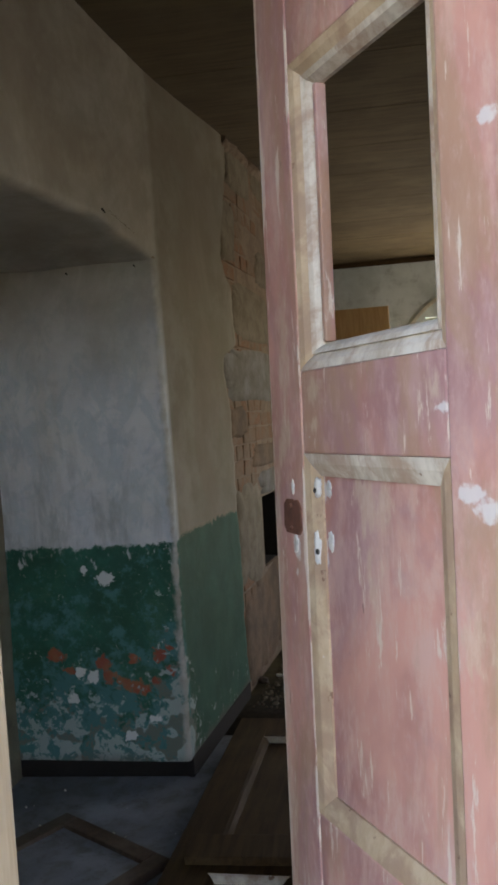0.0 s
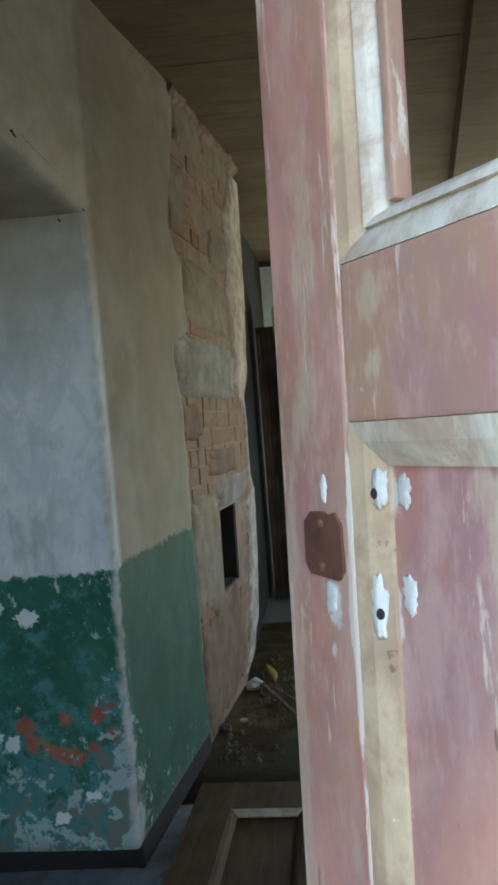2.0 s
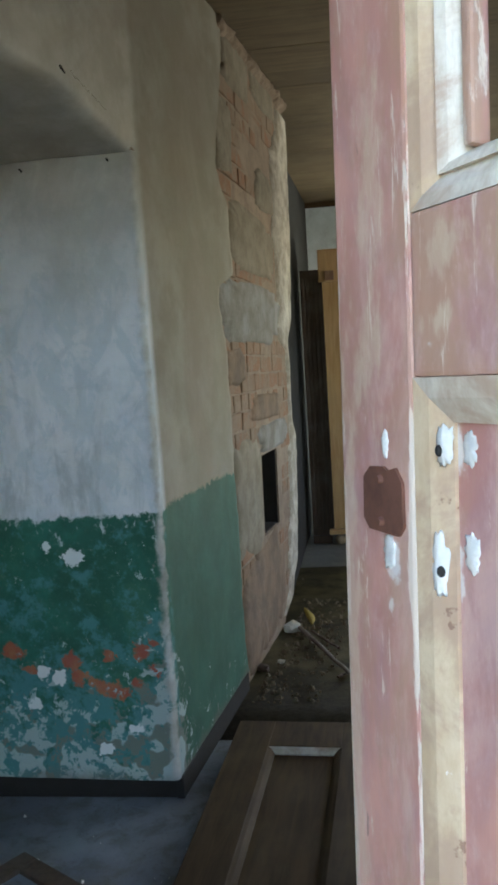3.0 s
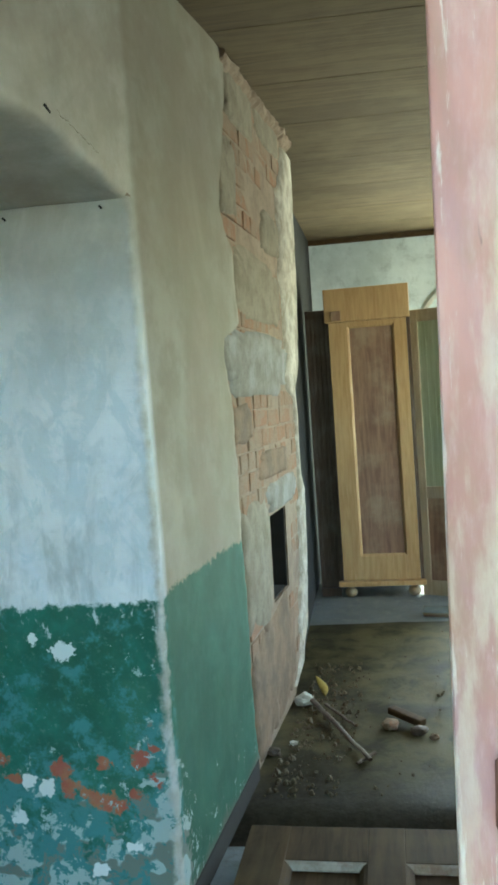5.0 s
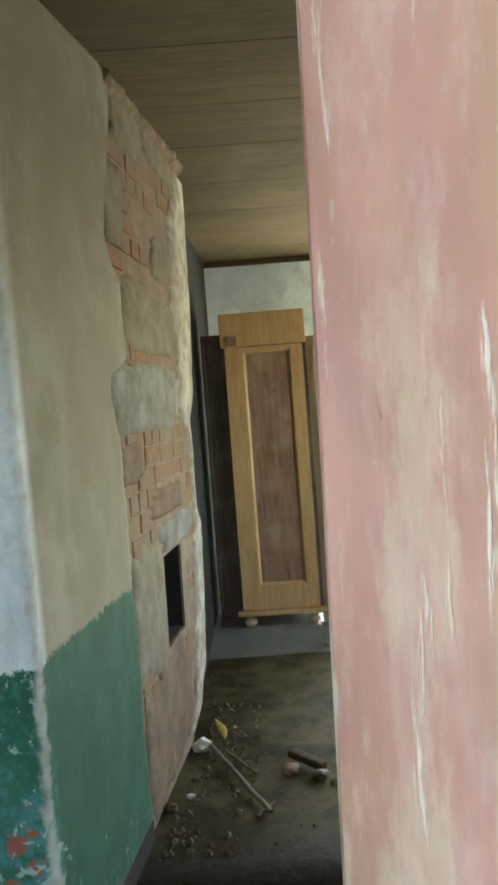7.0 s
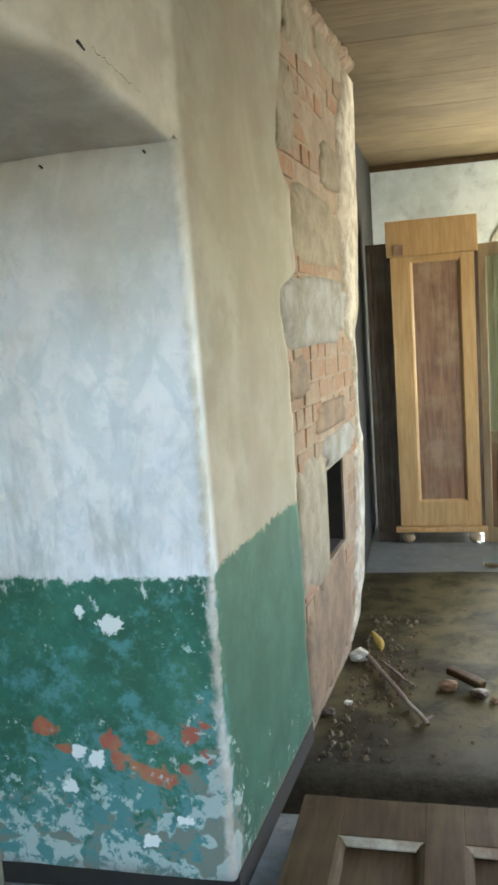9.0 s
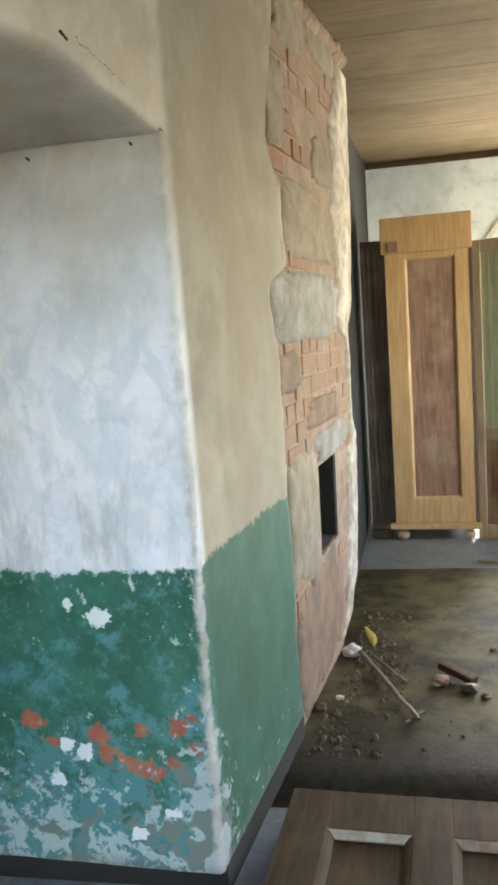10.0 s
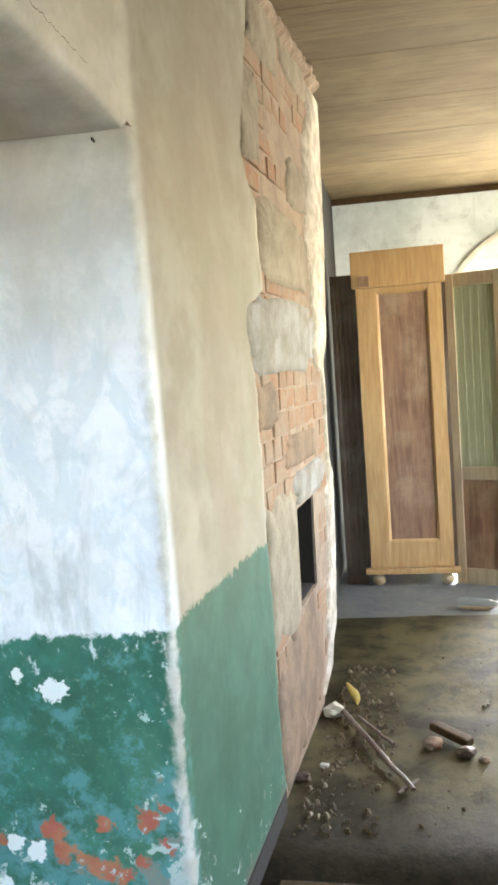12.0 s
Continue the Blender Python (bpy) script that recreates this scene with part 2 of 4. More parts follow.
def door_paint():
    """Faded pink-red paint, worn to pale undercoat and bare wood."""
    n = Net("worn_pink_paint", 0.6)
    p = n.local()
    x, y, z = (n.axis(k, p) for k in range(3))
    big = n.noise(2.6, 5, 0.6, of=n.scaled(1.3, 1, 0.7, of=p), warp=0.4)
    mid = n.noise(11, 7, 0.7, of=n.scaled(1.4, 1, 0.45, of=p), warp=0.3)
    fine = n.noise(55, 5, 0.7, of=n.scaled(1.2, 1, 0.5, of=p))
    streak = n.noise(26, 6, 0.68, of=n.scaled(1.6, 1, 0.20, of=p), warp=0.3)
    c = n.mix(n.step(big, 0.38, 0.60), (0.64, 0.32, 0.24), (0.42, 0.185, 0.15))
    c = n.mix(n.math("MULTIPLY", n.step(mid, 0.44, 0.62), 0.75), c, (0.64, 0.40, 0.32))
    # mauve mottle: bluish sheen of the sky mixed into the paint colour
    c = n.mix(n.math("MULTIPLY", n.step(n.noise(3.2, 7, 0.68, of=n.scaled(1, 1, 0.6, of=p), warp=0.5), 0.46, 0.60), 0.45), c, (0.36, 0.22, 0.23))
    c = n.mix(n.math("MULTIPLY", n.step(n.noise(4.0, 7, 0.68, of=n.scaled(1.4, 2, 0.45, of=p), warp=0.5), 0.46, 0.60), 0.7), c, (0.42, 0.25, 0.15))
    c = n.mix(n.math("MULTIPLY", n.step(fine, 0.5, 0.72), 0.4), c, (0.62, 0.43, 0.36))
    edge = n.math("MAXIMUM", n.math("MULTIPLY", n.step(x, 0.022, 0.0), 1.5), n.step(n.math("ABSOLUTE", n.math("SUBTRACT", x, 0.103)), 0.010, 0.0))
    chips = n.step(n.math("ADD", n.math("ADD", streak, n.math("MULTIPLY", fine, 0.15)), n.math("MULTIPLY", edge, 0.10)), 0.665, 0.72)
    c = n.mix(n.math("MULTIPLY", chips, 0.8), c, (0.72, 0.60, 0.47))
    bare = 0.0
    for px, pz, r, sx, sz in ((0.058, 1.405, 0.020, 1.0, 0.30), (0.042, 1.365, 0.016, 1.0, 0.30), (0.050, 1.285, 0.020, 1.0, 0.45), (0.030, 1.245, 0.014, 1.0, 0.4), (0.066, 1.215, 0.014, 1.0, 0.35), (0.255, 1.175, 0.030, 0.7, 0.6), (0.295, 1.185, 0.018, 0.8, 0.5), (0.266, 1.075, 0.014, 1.0, 0.16), (0.490, 1.036, 0.020, 0.8, 0.5), (0.010, 0.60, 0.018, 1.0, 0.05), (0.010, 0.90, 0.018, 1.0, 0.05), (0.014, 1.12, 0.014, 1.0, 0.06), (0.150, 1.335, 0.020, 0.5, 0.9), (0.43, 1.325, 0.016, 0.8, 0.5), (0.135, 1.285, 0.012, 0.6, 1.0)):
        d = n.math("ADD", n.near(px, 0.0, pz, sx, 0.1, sz, of=p), n.math("MULTIPLY", n.math("SUBTRACT", n.noise(40, 5, 0.65, of=n.scaled(1.3, 1, 0.35, of=p)), 0.5), 0.085))
        bare = n.math("MAXIMUM", bare, n.step(d, r, r - 0.014))
    c = n.mix(n.math("MULTIPLY", bare, 0.45), c, n.mix(n.step(fine, 0.4, 0.6), (0.68, 0.56, 0.40), (0.58, 0.42, 0.28)))
    scuff = 0.0
    for px, pz, r, sx, sz in ((0.072, 1.098, 0.013, 1.0, 0.6), (0.070, 1.055, 0.006, 1.0, 0.5), (0.485, 1.203, 0.013, 0.5, 0.9), (0.515, 1.190, 0.013, 0.5, 0.9), (0.135, 1.188, 0.014, 1.0, 0.6), (0.130, 1.095, 0.014, 1.0, 0.45), (0.533, 1.598, 0.010, 0.5, 0.8), (0.126, 1.268, 0.005, 1.0, 1.0), (0.445, 1.30, 0.006, 0.5, 1.0)):
        d = n.math("ADD", n.near(px, 0.0, pz, sx, 0.1, sz, of=p), n.math("MULTIPLY", n.math("SUBTRACT", n.noise(55, 4, 0.6, of=p), 0.5), 0.03))
        scuff = n.math("MAXIMUM", scuff, n.step(d, r, r - 0.006))
    c = n.mix(n.math("MULTIPLY", scuff, 0.75), c, (0.72, 0.68, 0.62))
    white = n.step(n.noise(33, 4, 0.6, of=n.scaled(1.3, 1, 0.45, of=p)), 0.76, 0.79)
    c = n.mix(white, c, (0.72, 0.68, 0.60))
    dark = n.step(n.noise(50, 3, 0.5, of=n.scaled(1.2, 1, 0.3, of=p)), 0.74, 0.77)
    c = n.mix(n.math("MULTIPLY", dark, 0.6), c, (0.10, 0.05, 0.04))
    return n.done(c, n.math("ADD", n.math("MULTIPLY", streak, 0.6), n.math("MULTIPLY", chips, -0.4)), 0.3, 0.004, n.mix(chips, (0.45,) * 3, (0.8,) * 3))


def bead_paint(name, a, b):
    n = Net(name, 0.7)
    s = n.noise(18, 6, 0.7, of=n.scaled(1, 1, 0.35))
    c = n.mix(n.step(s, 0.36, 0.64), a, b)
    c = n.mix(n.math("MULTIPLY", n.step(n.noise(9, 6, 0.7, warp=0.4), 0.44, 0.60), 0.75), c, (0.38, 0.235, 0.15))
    c = n.mix(n.step(n.noise(40, 5, 0.65), 0.70, 0.74), c, (0.75, 0.70, 0.62))
    c = n.mix(n.step(n.noise(28, 5, 0.6), 0.66, 0.70), c, (0.24, 0.13, 0.08))
    return n.done(c, s, 0.4, 0.004)


def floor_mat(name, a, b, dirt, scale=3.0, rough=0.85, gap_shade=False):
    n = Net(name, rough)
    c = n.mix(n.step(n.noise(scale, 6, 0.6), 0.35, 0.65), a, b)
    c = n.mix(n.math("MULTIPLY", n.step(n.noise(scale * 4, 6, 0.7, warp=0.5), 0.45, 0.68), 0.7), c, dirt)
    c = n.mix(n.math("MULTIPLY", n.step(n.noise(60, 4, 0.7), 0.58, 0.7), 0.4), c, tuple(0.4 * v for v in dirt))
    if gap_shade:      # shadow band behind the fallen door, painted into the floor colour
        rim = n.math("ADD", n.axis(1), n.math("MULTIPLY", n.math("SUBTRACT", n.noise(3.0, 6, 0.65), 0.5), 0.35))
        c = n.mix(n.step(rim, 3.86, 3.46), c, n.mix(n.step(n.noise(25, 5, 0.7), 0.4, 0.65), (0.040, 0.032, 0.020), (0.022, 0.018, 0.012)))
    return n.done(c, n.math("ADD", n.noise(scale * 6, 6, 0.7), n.math("MULTIPLY", n.noise(80, 3), 0.3)), 0.4, 0.01)


def plain(name, colour, rough=0.6, metal=0.0, vary=0.35):
    n = Net(name, rough, metal)
    return n.done(n.mix(n.math("MULTIPLY", n.step(n.noise(20, 5, 0.65), 0.4, 0.7), vary), colour, tuple(0.5 * v for v in colour)), n.noise(45, 5), 0.2, 0.004)


def glass_mat(name, tint):
    m, t, b = mat(name)
    b.inputs["Base Color"].default_value = (*tint, 1)
    b.inputs["Roughness"].default_value, b.inputs["Transmission Weight"].default_value, b.inputs["IOR"].default_value = 0.05, 1.0, 1.45
    return m


M_WASH = limewash()
M_MORTAR = rough_plaster("lime_mortar", (0.34, 0.25, 0.17), (0.25, 0.18, 0.12))
M_GREYPATCH = rough_plaster("grey_render_patch", (0.33, 0.31, 0.275), (0.21, 0.19, 0.15), 7)
M_WHITE = rough_plaster("white_plaster", (0.78, 0.76, 0.68), (0.62, 0.58, 0.48), 8)
M_EDGE = rough_plaster("chipped_edge_plaster", (0.66, 0.60, 0.48), (0.40, 0.34, 0.25), 11)
M_FARWALL = rough_plaster("pale_stained_plaster", (0.74, 0.80, 0.79), (0.52, 0.58, 0.56), 2.0)
M_DULLWALL = rough_plaster("dull_brown_plaster", (0.34, 0.30, 0.22), (0.24, 0.21, 0.15), 3)
# near-black base colour holds the deep shade on the far side wall
M_SHADEWALL = rough_plaster("shade_dark_plaster", (0.020, 0.018, 0.014), (0.012, 0.011, 0.009), 3)
M_BRICK = brick_mat()
M_CEIL = wood("ceiling_board_wood", (0.155, 0.108, 0.050), (0.10, 0.066, 0.030), (0.6, 9.0, 9.0), 0.95, 0.35, (0.20, 0.15, 0.075), True)
M_PINK = door_paint()
M_CREAM = bead_paint("yellowed_bead_paint", (0.58, 0.43, 0.27), (0.46, 0.31, 0.18))
M_PUTTY = bead_paint("flaking_white_and_glint", (0.68, 0.60, 0.48), (0.46, 0.37, 0.27))
M_FLAKE = plain("bare_gesso", (0.66, 0.62, 0.55), 0.85, 0.0, 0.7)
M_RUST = plain("rusted_iron", (0.17, 0.068, 0.04), 0.9, 0.2, 0.8)
M_CONCRETE = floor_mat("grey_blue_screed", (0.26, 0.28, 0.29), (0.18, 0.19, 0.20), (0.14, 0.13, 0.11))
M_EARTH = floor_mat("bare_earth", (0.30, 0.27, 0.20), (0.24, 0.21, 0.15), (0.18, 0.15, 0.10), 1.0)
M_DIRT = floor_mat("dusty_floor", (0.105, 0.088, 0.040), (0.036, 0.030, 0.014), (0.018, 0.014, 0.007), 2.2, 0.7, True)
M_DIRT.node_tree.nodes["Principled BSDF"].inputs["Specular IOR Level"].default_value = 0.12
M_FARFLOOR = floor_mat("dark_far_floor", (0.13, 0.14, 0.13), (0.09, 0.095, 0.09), (0.19, 0.19, 0.16), 2.5, 0.6)
M_OLDWOOD = wood("dusty_brown_wood", (0.075, 0.042, 0.016), (0.040, 0.021, 0.008), (7.0, 0.7, 7.0), 0.75, 0.5, (0.10, 0.066, 0.028))
M_OLDWOOD.node_tree.nodes["Principled BSDF"].inputs["Specular IOR Level"].default_value = 0.2
# haze in front of the wardrobe is put into these paler, dustier woods
M_ORANGE = wood("orange_pine_frame", (0.58, 0.37, 0.16), (0.46, 0.27, 0.10), (9.0, 9.0, 0.8), 0.5, 0.2, (0.45, 0.32, 0.15))
M_WALNUT = wood("red_brown_veneer", (0.32, 0.18, 0.10), (0.18, 0.09, 0.05), (7.0, 7.0, 0.7), 0.5, 0.7, (0.42, 0.31, 0.19))
M_DARKWOOD = wood("dark_cabinet_wood", (0.10, 0.06, 0.035), (0.06, 0.035, 0.02), (8.0, 8.0, 0.8), 0.6, 0.25)
# greenish window glare is part of this panel's pale colour
M_GLARELEAF = wood("glare_green_panel", (0.48, 0.52, 0.34), (0.38, 0.41, 0.25), (16.0, 16.0, 0.5), 0.7, 0.3, (0.40, 0.38, 0.28))
M_PALEWOOD = wood("pale_trim_wood", (0.50, 0.40, 0.26), (0.40, 0.30, 0.18), (9, 9, 0.8), 0.7, 0.4)
M_RUBBLE = rough_plaster("rubble", (0.22, 0.175, 0.11), (0.10, 0.078, 0.05), 14)
M_GLASS = glass_mat("clear_glass", (0.9, 0.97, 0.95))
M_BLACK = plain("near_black", (0.022, 0.018, 0.014), 0.95)
M_YELLOW = plain("yellow_peel", (0.40, 0.29, 0.06), 0.8, 0.0, 0.8)
M_WINWHITE = plain("window_paint", (0.55, 0.55, 0.42), 0.6)

# ---- mesh helpers ----


def link(name, bm, material, smooth=False):
    me = bpy.data.meshes.new(name)
    bmesh.ops.recalc_face_normals(bm, faces=bm.faces)
    bm.to_mesh(me)
    bm.free()
    me.materials.append(material)
    if smooth:
        for p in me.polygons:
            p.use_smooth = True
    return new(name, me)


def part(name, bm, material, parent, label="", smooth=False):
    ob = link(name, bm, material, smooth)
    ob.parent = parent
    return tagged(ob, label) if label else ob


def empty(name, m=None):
    ob = new(name)
    ob.empty_display_size = 0.1
    if m is not None:
        ob.matrix_world = m
    return ob


def box(bm, x0, y0, z0, x1, y1, z1, bevel=0.0):
    made = bmesh.ops.create_cube(bm, size=1.0)["verts"]
    for v in made:
        v.co = Vector((x0 + (v.co.x + 0.5) * (x1 - x0), y0 + (v.co.y + 0.5) * (y1 - y0), z0 + (v.co.z + 0.5) * (z1 - z0)))
    if bevel:
        edges = list({e for v in made for e in v.link_edges})
        bmesh.ops.bevel(bm, geom=edges, offset=bevel, segments=2, affect="EDGES", profile=0.6)
    return bm


def boxes(*specs, bevel=0.0):
    bm = bmesh.new()
    for s in specs:
        box(bm, *s, bevel=bevel)
    return bm


def slab(outline, z0, z1, swap=None):
    """A prism over a flat outline; swap turns each (a, b, height) into x, y, z."""
    bm = bmesh.new()
    place = swap or (lambda a, b, h: (a, b, h))
    low = [bm.verts.new(place(a, b, z0)) for a, b in outline]
    top = [bm.verts.new(place(a, b, z1)) for a, b in outline]
    bm.faces.new(low)
    bm.faces.new(top)
    for i in range(len(low)):
        j = (i + 1) % len(low)
        bm.faces.new((low[i], low[j], top[j], top[i]))
    return bm


def wob(a, b, c, scale, amount):
    return noise.noise(Vector((a, b, c)) * scale) * amount


def structure(name, bm, material, label, smooth=False, category="wall"):
    return tagged(link(name, bm, material, smooth), label, category, kind="structure")


def lump(size, seed, detail=1, flat=0.7):
    bm = bmesh.new()
    bmesh.ops.create_icosphere(bm, subdivisions=detail, radius=1.0)
    for v in bm.verts:
        k = 1 + noise.noise(v.co * 1.7 + Vector((seed, seed * 0.7, 3.1))) * 0.55
        v.co = Vector((v.co.x * size * k, v.co.y * size * k * 0.8, v.co.z * size * k * flat))
    return bm


# ---- setting ----
CEIL, SLOPE, FACE = 2.68, 0.122, 0.035      # room height; turn of the long face and of the front face
FAR = 7.62          # far wall
CORNER = Vector((-0.93, 2.79, 0))
along = Vector((SLOPE, 1, 0)).normalized()
MB = Matrix.Translation(CORNER) @ Matrix((( along.x, -along.y, 0, 0), (along.y, along.x, 0, 0), (0, 0, 1, 0), (0, 0, 0, 1)))
END = 2.3           # length of the long face of the chimney wall
LEFT = -1.60        # side wall


def lean(u, z):
    """How far the long face leans into the room."""
    return z * (-0.006 + 0.018 * min(1.0, max(0.0, u / 0.8)))


def leaning(bm):
    for v in bm.verts:
        v.co.y -= lean(v.co.x, v.co.z)
    return bm


def table(z, *pairs):
    """Straight lines between (height, value) pairs."""
    for (z0, v0), (z1, v1) in zip(pairs, pairs[1:]):
        if z <= z1:
            return v0 + (v1 - v0) * max(0.0, (z - z0) / (z1 - z0))
    return pairs[-1][1]


def ragged(z):
    """Where the plaster breaks off along the long face."""
    u = table(z, (0.0, 0.90), (0.12, 0.87), (0.33, 0.836), (0.53, 0.822), (0.76, 0.817), (0.89, 0.797), (1.13, 0.798), (1.24, 0.80), (1.35, 0.79), (1.45, 0.742), (1.54, 0.71), (1.60, 0.725), (1.64, 0.88), (1.66, 0.93), (1.71, 0.937), (1.81, 0.90), (1.92, 0.92), (1.97, 0.82), (2.03, 0.76), (2.11, 0.775), (2.22, 0.815), (2.34, 0.85), (2.43, 0.89), (2.7, 0.93))
    return u + wob(0, 5.2, z, 9.0, 0.012) + wob(1, 0, z, 26.0, 0.014)


def wall_end(z):
    return table(z, (0.0, 1.66), (0.055, 1.69), (0.10, 1.89), (0.19, 1.95), (0.24, 2.06), (0.58, 2.135), (0.91, 2.165), (1.00, 2.08), (1.14, 2.06), (1.30, 2.07), (1.42, 2.045), (1.55, 2.175), (1.66, 2.18), (1.93, 2.24), (2.19, 2.245), (2.45, 2.255), (2.7, 2.25))


HEAD = 1.915         # top of the opening's jamb


def opening_head(u):
    """Lower edge of the wall over the opening beside the chimney."""
    return table(u, (-2.2, 1.93), (-0.9, 1.95), (-0.44, 1.965), (-0.24, 1.94), (0.0, HEAD - 0.004)) + wob(u, 3, 0, 6, 0.006)


def chimney_plaster():
    """The plastered skin: front face, corner, and the long face as far as it has held."""
    bm = bmesh.new()
    rows = []
    levels = [0.07 + (HEAD - 0.07) * i / 110 for i in range(111)]
    for z in levels:
        r = 0.014 + 0.004 * noise.noise(Vector((0, 0, z * 9)))
        line = []
        for i in range(40):
            x = LEFT + (CORNER.x - 0.006 * z - r - LEFT) * i / 39
            line.append((x, CORNER.y + FACE * (CORNER.x - x)))
        for i in range(1, 8):
            a = math.pi / 2 * i / 8
            line.append((CORNER.x - 0.006 * z - r + r * math.sin(a), CORNER.y + r - r * math.cos(a)))
        stop = ragged(z)
        for i in range(36):
            u = r + (stop - r) * i / 35
            p = MB @ Vector((u, -lean(u, z), 0))
            line.append((p.x, p.y))
        p = MB @ Vector((stop + 0.004, 0.045 - lean(stop, z), 0))
        line.append((p.x, p.y))
        row = []
        for x, y in line:
            d = wob(x, y, z, 3.0, 0.007) + wob(x, y, z, 13.0, 0.0022)
            row.append(bm.verts.new((x + d * 0.5, y + d + 0.004 * z, z)))
        rows.append(row)
    for a, b in zip(rows, rows[1:]):
        for i in range(len(a) - 1):
            bm.faces.new((a[i], a[i + 1], b[i + 1], b[i]))
    # the wall above the opening, its lower edge and the soffit
    rows, soffit = [], []
    for k in range(61):
        row = []
        for i in range(96):
            low = opening_head(-2.2 + 2.2 * i / 55) + 0.012 if i < 56 else HEAD
            z = low + (CEIL - 0.005 - low) * k / 60
            u = -2.2 + 2.2 * i / 55 if i < 56 else ragged(z) * (i - 55) / 40
            p = MB @ Vector((u, -lean(u, z), 0))
            d = wob(p.x, p.y, z, 3.0, 0.007) + wob(p.x, p.y, z, 13.0, 0.0022)
            row.append(bm.verts.new((p.x + d * 0.5, p.y + 0.004 * z, z)))
        rows.append(row)
    for i in range(56):
        u = -2.2 + 2.2 * i / 55
        z = opening_head(u)
        p = MB @ Vector((u, -lean(u, z), 0))
        inner = [p.x - 0.012 + (LEFT - p.x + 0.012) * j / 14 for j in range(15)]
        soffit.append([rows[0][i]] + [bm.verts.new((x, p.y + 0.008, z + wob(x, p.y, 4, 4.0, 0.008))) for x in inner])
    for grid in (rows, soffit):
        for a, b in zip(grid, grid[1:]):
            for i in range(len(a) - 1):
                bm.faces.new((a[i], a[i + 1], b[i + 1], b[i]))
    return bm


SLOT = (1.345, 1.675, 0.523, 0.893)
core = boxes((0.6, 0.016, 0, SLOT[0], 0.60, CEIL), (SLOT[0], 0.016, 0, SLOT[1], 0.60, SLOT[2]), (SLOT[0], 0.016, SLOT[3], SLOT[1], 0.60, CEIL), (SLOT[0], 0.52, SLOT[2], SLOT[1], 0.60, SLOT[3]))
rest = slab([(SLOT[1], 0), (1.69, 0), (1.90, 0.2), (2.02, 0.6), (2.00, 1.4), (2.18, CEIL), (SLOT[1], CEIL)], 0.016, 0.60, lambda a, b, h: (a, h, b))
spare = bpy.data.meshes.new("spare")
rest.to_mesh(spare)
core.from_mesh(spare)
bpy.data.meshes.remove(spare)
wall_chimney = structure("wall_chimney", leaning(core), M_MORTAR, "old brick chimney wall with broken-off plaster and a dark slot")
wall_chimney.matrix_world = MB
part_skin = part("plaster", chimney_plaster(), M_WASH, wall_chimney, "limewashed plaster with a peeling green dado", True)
part_skin.matrix_parent_inverse = MB.inverted()
structure("baseboard", boxes((LEFT, 2.800 + FACE * 0.5, 0.002, -0.945, 2.828 + FACE * 0.5, 0.085), bevel=0.003), M_BLACK, "near-black strip at the foot of the wall", category="baseboard")
bb = structure("baseboard_long", boxes((0.02, -0.004, 0.002, 0.86, 0.02, 0.075), bevel=0.003), M_BLACK, "near-black strip at the foot of the chimney wall", category="baseboard")
bb.matrix_world = MB
fill = boxes((LEFT, 2.87, 0, -1.05, 5.0, CEIL), (LEFT, 0.665, 1.99, -1.24, 2.868, CEIL - 0.003))
structure("wall_core", fill, M_MORTAR, "masonry core behind the plaster")


q0, q1, q2, q3 = SLOT
# near-black lining added so the recess keeps its shade
part("slot_lining", leaning(boxes((q0 - 0.004, 0.030, q2 - 0.004, q0 + 0.006, 0.515, q3 + 0.004), (q1 - 0.012, 0.024, q2 - 0.004, q1 + 0.004, 0.515, q3 + 0.004), (q0 + 0.006, 0.030, q2 - 0.004, q1 - 0.006, 0.515, q2 + 0.006), (q0 + 0.006, 0.030, q3 - 0.006, q1 - 0.006, 0.515, q3 + 0.004), (q0 + 0.006, 0.505, q2 + 0.006, q1 - 0.006, 0.515, q3 - 0.006))), M_BLACK, wall_chimney, "near-black slot lining that holds the shade of the recess")


def ridge_strip():
    """White plaster left on the outer edge of the wall."""
    bm = bmesh.new()
    rows = []
    for i in range(151):
        z = 0.05 + (CEIL - 0.13) * i / 150
        u1 = wall_end(z) + wob(9, 0, z, 5, 0.02) + wob(2, 3, z, 19, 0.014)
        u0 = table(z, (0.0, 1.66), (0.13, 1.81), (0.38, 1.87), (0.62, 1.96), (0.76, 1.95), (0.98, 2.04), (1.17, 2.04), (1.38, 2.02), (1.43, 1.82), (1.65, 1.86), (1.88, 1.81), (2.11, 1.81), (2.35, 1.84), (2.56, 2.00), (2.69, 1.90)) + wob(4, 0, z, 9, 0.045) + wob(7, 0, z, 24, 0.04)
        u0 = min(max(u0, 1.69), u1 - 0.03)
        rows.append([bm.verts.new(p) for p in ((u0 - 0.01, 0.036, z), (u0, 0.006 + wob(3, 1, z, 9, 0.006), z), ((u0 + u1) / 2, 0.002 + wob(1, 1, z, 9, 0.005), z), (u1 - 0.015, 0.004, z), (u1, 0.02, z), (u1, 0.6, z))])
    for a, b in zip(rows, rows[1:]):
        for i in range(5):
            bm.faces.new((a[i], a[i + 1], b[i + 1], b[i]))
    return bm


part("plaster_edge", leaning(ridge_strip()), M_EDGE, wall_chimney, "white plaster left along the broken edge", True)


